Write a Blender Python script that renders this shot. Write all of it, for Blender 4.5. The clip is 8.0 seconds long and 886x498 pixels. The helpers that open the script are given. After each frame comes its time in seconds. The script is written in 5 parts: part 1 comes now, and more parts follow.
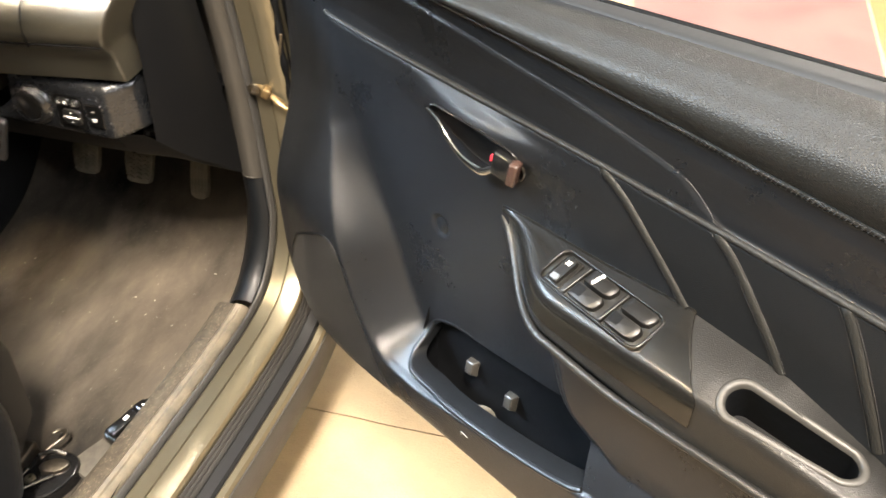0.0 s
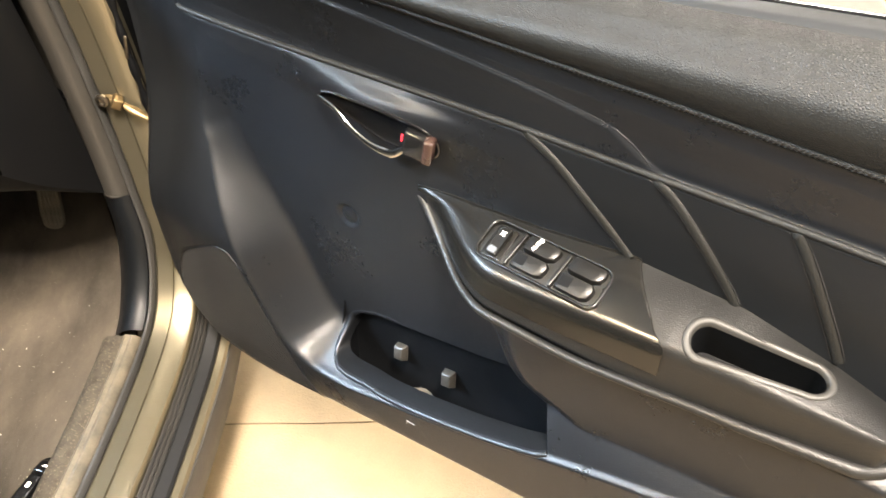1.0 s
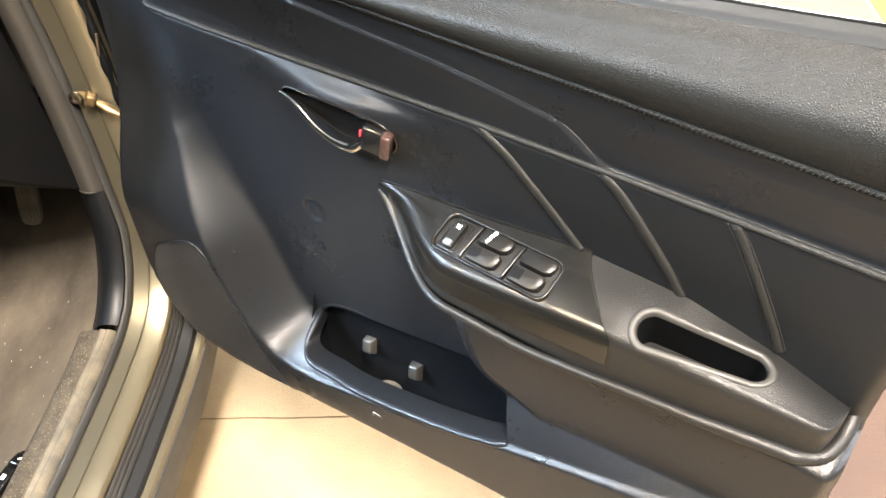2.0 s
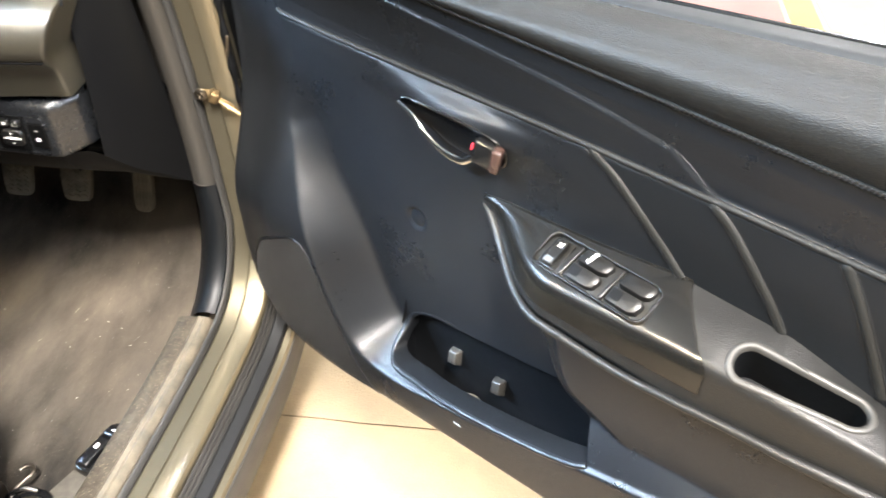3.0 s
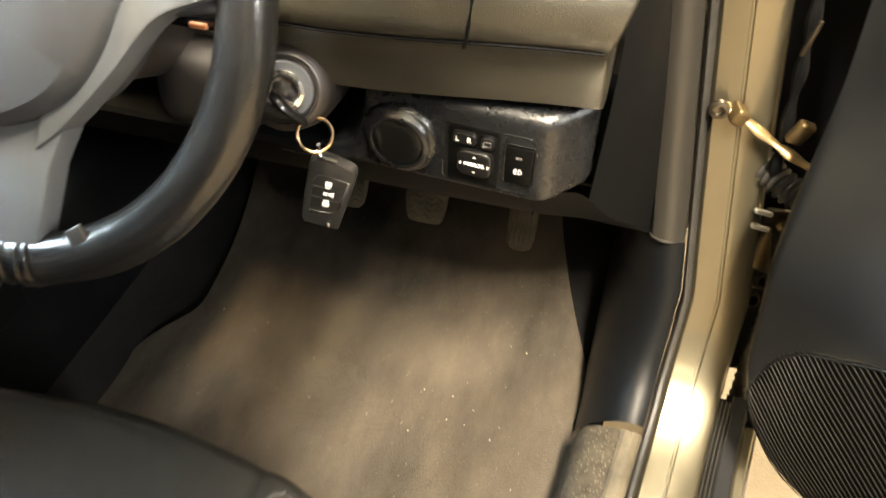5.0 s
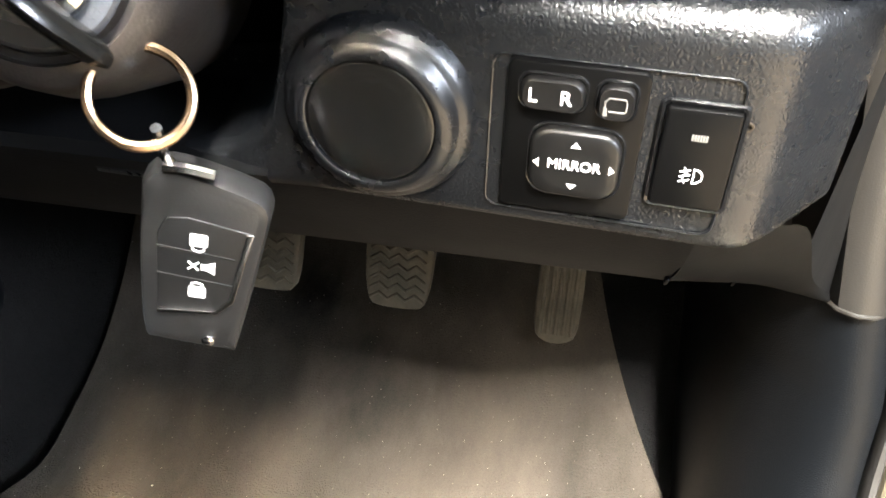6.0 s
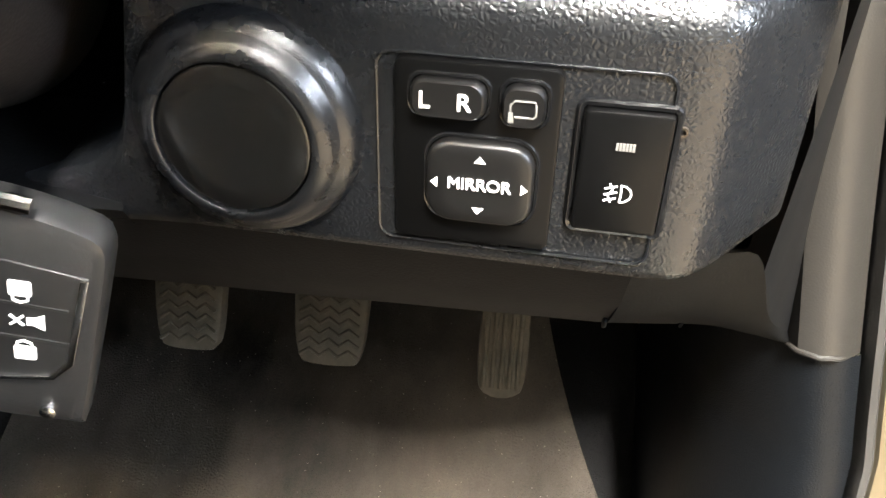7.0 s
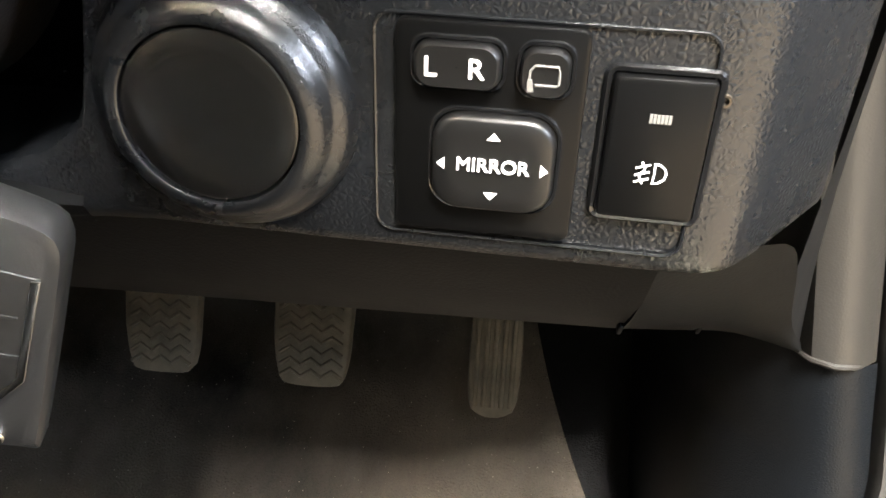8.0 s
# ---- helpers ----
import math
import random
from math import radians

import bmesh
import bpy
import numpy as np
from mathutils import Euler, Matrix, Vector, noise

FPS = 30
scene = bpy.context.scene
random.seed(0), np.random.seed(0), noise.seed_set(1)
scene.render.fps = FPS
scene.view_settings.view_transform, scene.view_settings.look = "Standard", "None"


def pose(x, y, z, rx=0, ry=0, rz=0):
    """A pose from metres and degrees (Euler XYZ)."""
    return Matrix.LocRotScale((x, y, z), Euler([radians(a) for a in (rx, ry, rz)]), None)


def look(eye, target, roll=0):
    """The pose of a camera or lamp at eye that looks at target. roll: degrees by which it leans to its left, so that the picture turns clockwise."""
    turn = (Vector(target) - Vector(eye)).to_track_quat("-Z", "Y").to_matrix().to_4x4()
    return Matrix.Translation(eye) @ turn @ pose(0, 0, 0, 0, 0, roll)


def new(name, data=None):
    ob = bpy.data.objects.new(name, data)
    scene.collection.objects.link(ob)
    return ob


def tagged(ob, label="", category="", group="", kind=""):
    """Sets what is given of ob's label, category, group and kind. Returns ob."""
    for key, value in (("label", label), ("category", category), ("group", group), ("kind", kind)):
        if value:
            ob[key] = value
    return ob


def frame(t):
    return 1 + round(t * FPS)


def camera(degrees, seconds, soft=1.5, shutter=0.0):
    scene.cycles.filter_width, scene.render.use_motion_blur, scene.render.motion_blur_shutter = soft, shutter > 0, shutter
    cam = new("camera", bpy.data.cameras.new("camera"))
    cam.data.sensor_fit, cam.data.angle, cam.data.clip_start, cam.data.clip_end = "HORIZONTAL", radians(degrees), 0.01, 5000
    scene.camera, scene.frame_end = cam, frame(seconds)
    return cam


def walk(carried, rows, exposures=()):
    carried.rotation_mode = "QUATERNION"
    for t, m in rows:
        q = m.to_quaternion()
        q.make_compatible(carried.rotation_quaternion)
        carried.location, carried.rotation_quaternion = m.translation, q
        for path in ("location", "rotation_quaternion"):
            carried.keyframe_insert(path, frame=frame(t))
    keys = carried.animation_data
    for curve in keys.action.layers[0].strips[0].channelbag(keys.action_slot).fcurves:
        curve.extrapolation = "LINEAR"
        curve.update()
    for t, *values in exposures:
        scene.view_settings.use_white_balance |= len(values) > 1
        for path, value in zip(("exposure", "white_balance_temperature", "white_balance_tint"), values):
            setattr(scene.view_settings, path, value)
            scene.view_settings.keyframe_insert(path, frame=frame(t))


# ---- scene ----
cam = camera(57.0, 8.0, shutter=0.25)
METRES, EYE, TILT, LEAN, TURN = 1.4, 1.37, -43.0, 0.0, 12.0
PATH = [
    (0, (0.009, -0.006, 1.314), (-0.307, 1.488, 0.023), 2.2),
    (0.5, (-0.052, 0.031, 1.316), (-0.126, 1.524, -0.012), 1.1),
    (1, (-0.074, 0.03, 1.305), (-0.015, 1.502, -0.048), 1.1),
    (1.2, (-0.069, 0.033, 1.313), (0.03, 1.48, -0.063), 2.0),
    (2.3, (-0.028, 0.004, 1.311), (0.011, 1.495, -0.022), 1.1),
    (2.5, (-0.027, -0.001, 1.312), (-0.015, 1.504, -0.005), 1.5),
    (3, (-0.06, -0.011, 1.313), (-0.182, 1.496, 0.004), 1.8),
    (3.5, (-0.181, -0.033, 1.295), (-0.447, 1.442, -0.03), 2.4),
    (4, (-0.372, 0.018, 1.259), (-0.723, 1.439, -0.104), 2.0),
    (4.5, (-0.506, 0.114, 1.207), (-0.89, 1.506, -0.176), 1.4),
    (4.7, (-0.532, 0.178, 1.182), (-0.919, 1.572, -0.199), 1.5),
    (5.8, (-0.684, 0.598, 0.879), (-0.958, 2.116, -0.393), 1.3),
    (6, (-0.69, 0.599, 0.854), (-0.944, 2.154, -0.377), 1.3),
    (6.5, (-0.679, 0.619, 0.832), (-0.877, 2.239, -0.325), 1.4),
    (7, (-0.675, 0.634, 0.824), (-0.85, 2.281, -0.296), 1.6),
    (7.5, (-0.677, 0.635, 0.819), (-0.83, 2.303, -0.274), 1.8),
    (8, (-0.684, 0.651, 0.803), (-0.806, 2.335, -0.268), 1.9),
]
walk(cam, [(t, look(eye, target, roll)) for t, eye, target, roll in PATH], exposures=[(0, 1.36, 6750, 15), (2.5, 1.5, 6250, 15), (3.5, 1.76, 5850, 12), (4, 1.66, 6150, 11), (4.5, 1.12, 7800, 10), (6, 2.56, 5900, 12), (7, 2.32, 5900, 12), (8, 2.26, 5900, 12)])

# ---- world, sun, exposure ----
world = bpy.data.worlds.new("sky")
scene.world = world
world.use_nodes = True
wn = world.node_tree.nodes
sky = wn.new("ShaderNodeTexSky")
sky.sky_type = "NISHITA"
sky.sun_disc = False
sky.sun_elevation, sky.sun_rotation = radians(50), radians(90)
world.node_tree.links.new(sky.outputs[0], wn["Background"].inputs[0])
wn["Background"].inputs[1].default_value = 0.1


def area_lamp(name, m, sx, sy, watts, color):
    ob = new(name, bpy.data.lights.new(name, "AREA"))
    ob.data.shape, ob.data.size, ob.data.size_y, ob.data.energy, ob.data.color = "RECTANGLE", sx, sy, watts, color
    ob.matrix_world = m
    return ob


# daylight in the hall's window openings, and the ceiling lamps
area_lamp("east_window_daylight", look((6.45, -2.6, 4.6), (0, 0.4, 0.8)), 1.8, 1.1, 300, (0.92, 0.97, 1.0))
area_lamp("south_window_daylight", look((-0.4, -5.95, 3.2), (-0.4, 0.8, 0.8)), 2.0, 0.9, 40, (1.0, 0.88, 0.6))
area_lamp("west_window_daylight", look((-6.55, 0.4, 5.0), (-0.1, 0.7, 0.9)), 3.0, 1.3, 1450, (0.62, 0.83, 1.0))
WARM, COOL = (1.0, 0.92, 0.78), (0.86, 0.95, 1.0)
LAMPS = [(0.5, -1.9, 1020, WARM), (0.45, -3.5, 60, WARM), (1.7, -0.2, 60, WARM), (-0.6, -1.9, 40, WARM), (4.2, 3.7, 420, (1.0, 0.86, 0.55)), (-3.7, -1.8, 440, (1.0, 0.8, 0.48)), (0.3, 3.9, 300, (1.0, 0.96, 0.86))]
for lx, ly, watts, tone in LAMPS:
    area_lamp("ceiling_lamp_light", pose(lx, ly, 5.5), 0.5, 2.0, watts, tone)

# ---- materials ----


def material(name, color, rough=0.5, metal=0.0, tint=None, spread=0.25, scale=(9.0, 160.0), bump=(), coat=0.0, spec=0.5, rough_var=0.12, streak=None, specks=None, contrast=1.6):
    """Principled surface: colour wanders between color and tint at two sizes; bump: rows of (kind, cells per metre, height in metres)."""
    m = bpy.data.materials.new(name)
    m.use_nodes = True
    nt = m.node_tree
    b = nt.nodes["Principled BSDF"]
    link = nt.links.new
    tc = nt.nodes.new("ShaderNodeTexCoord")
    tint = tint or tuple(c * (1 - spread) for c in color)
    n1, n2 = nt.nodes.new("ShaderNodeTexNoise"), nt.nodes.new("ShaderNodeTexNoise")
    for n, s in ((n1, scale[0]), (n2, scale[1])):
        n.inputs["Scale"].default_value, n.inputs["Detail"].default_value, n.inputs["Roughness"].default_value = s, 6, 0.6
        link(tc.outputs["Object"], n.inputs["Vector"])
    if streak:  # draws the large pattern out along one direction
        turn = nt.nodes.new("ShaderNodeMapping")
        turn.inputs["Scale"].default_value, turn.inputs["Rotation"].default_value = (1, streak[0], 1), (0, 0, streak[1])
        link(tc.outputs["Object"], turn.inputs["Vector"])
        link(turn.outputs["Vector"], n1.inputs["Vector"])
    mid = nt.nodes.new("ShaderNodeMath")
    mid.operation = "MULTIPLY_ADD"
    mid.inputs[1].default_value = 0.45
    link(n2.outputs["Fac"], mid.inputs[0])
    half = nt.nodes.new("ShaderNodeMath")
    half.operation = "MULTIPLY_ADD"
    half.inputs[1].default_value, half.inputs[2].default_value = contrast, 0.28 - 0.5 * contrast
    link(n1.outputs["Fac"], half.inputs[0])
    link(half.outputs[0], mid.inputs[2])
    mix = nt.nodes.new("ShaderNodeMix")
    mix.data_type, mix.clamp_factor = "RGBA", True
    mix.inputs["A"].default_value, mix.inputs["B"].default_value = (*color, 1), (*tint, 1)
    link(mid.outputs[0], mix.inputs["Factor"])
    tone = mix.outputs["Result"]
    if specks:  # scattered flecks: (cells per metre, size, colour)
        fleck = nt.nodes.new("ShaderNodeTexVoronoi")
        fleck.inputs["Scale"].default_value = specks[0]
        link(tc.outputs["Object"], fleck.inputs["Vector"])
        cut = nt.nodes.new("ShaderNodeMapRange")
        cut.inputs["From Min"].default_value, cut.inputs["From Max"].default_value = specks[1], specks[1] * 0.6
        link(fleck.outputs["Distance"], cut.inputs["Value"])
        pick = nt.nodes.new("ShaderNodeSeparateColor")
        link(fleck.outputs["Color"], pick.inputs[0])
        few = nt.nodes.new("ShaderNodeMath")
        few.operation = "MULTIPLY"
        link(cut.outputs[0], few.inputs[0])
        link(pick.outputs[0], few.inputs[1])
        over = nt.nodes.new("ShaderNodeMix")
        over.data_type = "RGBA"
        over.inputs["B"].default_value = (*specks[2], 1)
        link(tone, over.inputs["A"])
        link(few.outputs[0], over.inputs["Factor"])
        tone = over.outputs["Result"]
    link(tone, b.inputs["Base Color"])
    rr = nt.nodes.new("ShaderNodeMapRange")
    rr.inputs["To Min"].default_value, rr.inputs["To Max"].default_value = max(rough - rough_var, 0.03), min(rough + rough_var, 1)
    link(mid.outputs[0], rr.inputs["Value"])
    link(rr.outputs[0], b.inputs["Roughness"])
    b.inputs["Metallic"].default_value = metal
    b.inputs["Specular IOR Level"].default_value = spec
    b.inputs["Coat Weight"].default_value = coat
    b.inputs["Coat Roughness"].default_value = 0.08
    last = None
    for kind, cells, height in bump:
        if kind == "grain":
            t = nt.nodes.new("ShaderNodeTexVoronoi")
            t.feature = "SMOOTH_F1"
            t.inputs["Scale"].default_value, t.inputs["Smoothness"].default_value = cells, 0.6
            out = t.outputs["Distance"]
        elif kind == "hide":
            t = nt.nodes.new("ShaderNodeTexVoronoi")
            t.feature = "DISTANCE_TO_EDGE"
            t.inputs["Scale"].default_value = cells
            wob = nt.nodes.new("ShaderNodeTexNoise")
            wob.inputs["Scale"].default_value, wob.inputs["Detail"].default_value = cells * 0.45, 2
            link(tc.outputs["Object"], wob.inputs["Vector"])
            addv = nt.nodes.new("ShaderNodeVectorMath")
            addv.operation = "MULTIPLY_ADD"
            addv.inputs[1].default_value = (0.95 / cells,) * 3
            link(wob.outputs["Color"], addv.inputs[0])
            link(tc.outputs["Object"], addv.inputs[2])
            link(addv.outputs[0], t.inputs["Vector"])
            soft = nt.nodes.new("ShaderNodeMapRange")
            soft.interpolation_type = "SMOOTHSTEP"
            soft.inputs["From Max"].default_value = 0.42
            link(t.outputs["Distance"], soft.inputs["Value"])
            out = soft.outputs[0]
        else:
            t = nt.nodes.new("ShaderNodeTexNoise")
            t.inputs["Scale"].default_value, t.inputs["Detail"].default_value = cells, 5
            out = t.outputs["Fac"]
        if kind != "hide":
            link(tc.outputs["Object"], t.inputs["Vector"])
        bp = nt.nodes.new("ShaderNodeBump")
        bp.inputs["Distance"].default_value = height
        link(out, bp.inputs["Height"])
        if last:
            link(last, bp.inputs["Normal"])
        last = bp.outputs[0]
    if last:
        link(last, b.inputs["Normal"])
    return m


M = {}
M["door"] = material("door_plastic", (0.004, 0.0046, 0.0056), 0.29, bump=(("hide", 620, 0.0001), ("noise", 60, 0.00005)), tint=(0.0053, 0.006, 0.0072), rough_var=0.04, spec=0.28)
M["armrest"] = material("armrest_vinyl", (0.006, 0.006, 0.0059), 0.38, bump=(("hide", 540, 0.00014),), tint=(0.008, 0.008, 0.0078), rough_var=0.04, spec=0.26)
M["bolster"] = material("door_vinyl", (0.006, 0.0062, 0.006), 0.44, bump=(("hide", 520, 0.00025),), tint=(0.0086, 0.0088, 0.0083), rough_var=0.03, spec=0.17)
M["insert"] = material("insert_vinyl", (0.0042, 0.005, 0.006), 0.38, bump=(("hide", 620, 0.0001),), rough_var=0.04, spec=0.2)
M["dash"] = material("dash_plastic", (0.0052, 0.0056, 0.0063), 0.27, bump=(("hide", 620, 0.0001), ("noise", 50, 0.00008)), tint=(0.007, 0.0075, 0.0083), rough_var=0.04)
M["boss"] = material("boss_plastic", (0.0054, 0.0058, 0.0065), 0.27, bump=(("hide", 1300, 0.00003),), rough_var=0.03)
# pad base lifted and warmed: the reflected gold sheen is in the colour
M["dashsoft"] = material("dash_pad_warm_sheen", (0.022, 0.02, 0.0145), 0.33, bump=(("hide", 620, 0.00009),), rough_var=0.05, spec=0.8)
M["smooth"] = material("satin_black_plastic", (0.0042, 0.0041, 0.0038), 0.23, bump=(("noise", 400, 0.00003),), rough_var=0.015, spread=0.1, spec=0.5)
M["gloss"] = material("gloss_black_plastic", (0.005, 0.005, 0.0052), 0.18, rough_var=0.05)
M["knobface"] = material("brownish_gloss_plastic", (0.03, 0.017, 0.014), 0.2, rough_var=0.03)
M["button"] = material("button_plastic", (0.0035, 0.0034, 0.0033), 0.38, bump=(("noise", 500, 0.00003),), rough_var=0.05, spec=0.4)
M["switchplate"] = material("matt_black_switch_plate", (0.002, 0.002, 0.002), 0.3, bump=(("noise", 500, 0.00002),), rough_var=0.05, spec=0.14)
M["rubber"] = material("black_rubber", (0.014, 0.014, 0.0135), 0.55, bump=(("noise", 240, 0.0003),), tint=(0.03, 0.028, 0.025))
M["seal"] = material("grey_seal_rubber", (0.011, 0.0115, 0.0122), 0.5, bump=(("noise", 200, 0.0001),), spec=0.14)
# near black for dark parts; in recesses and gaps it carries the shade
M["liner"] = material("black_plastic_and_shade", (0.0026, 0.0029, 0.0034), 0.55, bump=(("noise", 200, 0.0001),), spec=0.08)
M["trim"] = material("pillar_trim_plastic", (0.02, 0.0182, 0.0155), 0.42, bump=(("grain", 900, 0.00008),))
M["cuprim"] = material("satin_grey_rim", (0.026, 0.025, 0.023), 0.5, bump=(("grain", 900, 0.00008),), spec=0.35)
# knee and column panels: dash plastic blackened to hold the under-dash shade
M["kick"] = material("shade_black_plastic", (0.0025, 0.0026, 0.0029), 0.55, bump=(("grain", 900, 0.00006),), rough_var=0.05, spec=0.12)
M["paint"] = material("champagne_grey_paint", (0.195, 0.174, 0.122), 0.36, metal=0.9, coat=0.45, tint=(0.175, 0.155, 0.108), scale=(4.0, 30.0), rough_var=0.02)
M["carpet"] = material("cabin_carpet", (0.0075, 0.0072, 0.007), 0.95, scale=(11, 420), tint=(0.0035, 0.0035, 0.0036), bump=(("noise", 900, 0.002), ("noise", 90, 0.002)), spec=0.1)
M["mat"] = material("dusty_floor_mat", (0.088, 0.073, 0.056), 0.95, scale=(6.5, 760), tint=(0.0095, 0.009, 0.0085), bump=(("noise", 700, 0.003), ("noise", 35, 0.003)), spec=0.1, streak=(0.4, -0.55), specks=(170, 0.09, (0.26, 0.23, 0.19)), contrast=2.7)
M["sillcarpet"] = material("sill_edge_carpet", (0.075, 0.063, 0.046), 0.95, scale=(60, 500), tint=(0.02, 0.0175, 0.0145), bump=(("noise", 600, 0.004),), spec=0.1, specks=(300, 0.35, (0.16, 0.13, 0.095)))
M["scuff"] = material("scuffed_sill_trim", (0.13, 0.11, 0.078), 0.4, scale=(30, 300), tint=(0.018, 0.016, 0.013), bump=(("noise", 300, 0.0002),))
M["leather"] = material("black_seat_leather", (0.0058, 0.0055, 0.0049), 0.25, bump=(("hide", 520, 0.00007), ("noise", 9, 0.0006)), tint=(0.0075, 0.007, 0.0062), rough_var=0.03, spec=0.28)
M["seatinner"] = material("matt_seat_panel", (0.006, 0.006, 0.0058), 0.5, bump=(("hide", 620, 0.00008),), rough_var=0.04, spec=0.16)
M["wheel"] = material("wheel_leather", (0.008, 0.008, 0.0083), 0.21, bump=(("hide", 560, 0.00005), ("noise", 45, 0.0006)), rough_var=0.05)
M["hub"] = material("airbag_cover_plastic", (0.034, 0.037, 0.042), 0.4, bump=(("hide", 560, 0.00006),), spec=0.4)
M["spoke"] = material("grey_spoke_plastic", (0.11, 0.12, 0.132), 0.34, metal=0.3, bump=(("noise", 400, 0.00004),))
M["thread"] = material("seam_thread", (0.018, 0.0172, 0.016), 0.65, bump=(("noise", 900, 0.0003),))
M["chrome"] = material("worn_chrome", (0.75, 0.73, 0.7), 0.16, metal=1.0, rough_var=0.08)
M["steel"] = material("dull_steel", (0.2, 0.18, 0.15), 0.4, metal=1.0, tint=(0.07, 0.055, 0.04), scale=(60, 500))
M["brass"] = material("greasy_strap_metal", (0.2, 0.14, 0.066), 0.42, metal=0.8, tint=(0.075, 0.052, 0.028), scale=(60, 500))
M["satin"] = material("satin_silver", (0.6, 0.59, 0.57), 0.42, metal=0.7)
M["copper"] = material("key_ring_metal", (0.8, 0.55, 0.34), 0.22, metal=1.0)
M["ignition"] = material("column_plastic", (0.014, 0.012, 0.011), 0.42, bump=(("grain", 800, 0.00008),))
M["pedal"] = material("dusty_pedal_rubber", (0.11, 0.093, 0.063), 0.8, tint=(0.036, 0.031, 0.022), scale=(40, 300), bump=(("noise", 500, 0.0003),))
M["white"] = material("white_print", (0.8, 0.79, 0.75), 0.6, spread=0.1)
M["icon"] = material("grey_print", (0.16, 0.155, 0.14), 0.5)
M["red"] = material("red_lock_mark", (0.65, 0.03, 0.05), 0.4)
M["fob"] = material("key_fob_plastic", (0.018, 0.0177, 0.0172), 0.36, bump=(("noise", 900, 0.00005),))
M["fobkey"] = material("key_button_rubber", (0.006, 0.006, 0.006), 0.5)
M["amber"] = material("amber_plastic", (0.6, 0.25, 0.12), 0.4)
M["concrete"] = material("worn_concrete", (0.265, 0.2, 0.125), 0.66, scale=(3.4, 260), tint=(0.15, 0.117, 0.078), bump=(("noise", 220, 0.0016), ("noise", 12, 0.004)), spec=0.3, contrast=2.2)
M["crack"] = material("crack_dirt", (0.05, 0.035, 0.025), 0.95)
M["yellow"] = material("worn_yellow_paint", (0.14, 0.095, 0.027), 0.6, scale=(6, 120), tint=(0.115, 0.08, 0.04), bump=(("noise", 150, 0.0006),))
M["pink"] = material("faded_red_paint", (0.12, 0.044, 0.042), 0.6, scale=(4, 90), tint=(0.105, 0.066, 0.057), bump=(("noise", 150, 0.0006),))
M["whitepaint"] = material("worn_white_paint", (0.1, 0.094, 0.085), 0.6, scale=(5, 90), tint=(0.075, 0.071, 0.062), bump=(("noise", 150, 0.0006),))
M["redpaint"] = material("dull_red_paint", (0.034, 0.0105, 0.009), 0.55, scale=(5, 90), tint=(0.027, 0.0125, 0.01), bump=(("noise", 150, 0.0006),), specks=(40, 0.05, (0.16, 0.1, 0.07)))
M["paper"] = material("paper_sheet", (0.5, 0.43, 0.39), 0.7, spread=0.12)
M["fobfloor"] = material("dusty_pocket_floor", (0.05, 0.044, 0.033), 0.8, tint=(0.02, 0.018, 0.015), scale=(60, 400), bump=(("noise", 400, 0.0003),))
M["crumb"] = material("pale_crumbs", (0.6, 0.57, 0.5), 0.8)
M["foil"] = material("grey_strap_plastic", (0.16, 0.155, 0.15), 0.35)
M["headliner"] = material("headliner_cloth", (0.5, 0.46, 0.38), 0.9, bump=(("noise", 700, 0.0008),))
M["glass"] = bpy.data.materials.new("car_glass")
M["glass"].use_nodes = True
gb = M["glass"].node_tree.nodes["Principled BSDF"]
gb.inputs["Transmission Weight"].default_value, gb.inputs["Roughness"].default_value, gb.inputs["IOR"].default_value = 1.0, 0.0, 1.1
# opaque black for the panes that shut light out at the side windows
M["tint"] = material("opaque_pane_black", (0.004, 0.005, 0.005), 0.25, spec=0.2, rough_var=0.05)
M["wall"] = material("pale_plaster", (0.11, 0.11, 0.105), 0.85, bump=(("noise", 60, 0.002),))
M["grilleback"] = material("matt_black_grille_backing", (0.0014, 0.0014, 0.0015), 0.6, spec=0.04)
M["rib"] = material("grille_rib_plastic", (0.0048, 0.0046, 0.0043), 0.45, spec=0.1)

# ---- mesh tools ----


def sst(x, a, b):
    t = np.clip((np.asarray(x, float) - a) / (b - a), 0, 1)
    return t * t * (3 - 2 * t)


def build(verts, faces):
    bm = bmesh.new()
    vs = [bm.verts.new(p) for p in verts]
    for f in faces:
        try:
            bm.faces.new([vs[i] for i in f])
        except ValueError:
            pass
    return bm


def part(name, bm, mat, parent=None, label="", m=None, angle=38):
    """Links a bmesh as one smooth-shaded mesh object."""
    me = bpy.data.meshes.new(name)
    bm.normal_update()
    bm.to_mesh(me)
    bm.free()
    me.materials.append(M[mat])
    me.shade_smooth()
    me.set_sharp_from_angle(angle=radians(angle))
    ob = new(name, me)
    if parent:
        ob.parent = parent
    if m is not None:
        ob.matrix_local = m
    if label:
        tagged(ob, label)
    return ob


def thing(name, label, category, m=None, group="", kind=""):
    ob = new(name)
    ob.empty_display_size = 0.05
    if m is not None:
        ob.matrix_world = m
    return tagged(ob, label, category, group, kind)


def grid(rows, close=False):
    """Quads over rows of points."""
    n, k = len(rows), len(rows[0])
    verts = [p for r in rows for p in r]
    faces = [(i * k + j, i * k + (j + 1) % k, (i + 1) * k + (j + 1) % k, (i + 1) * k + j) for i in range(n - 1) for j in range(k if close else k - 1)]
    return build(verts, faces)


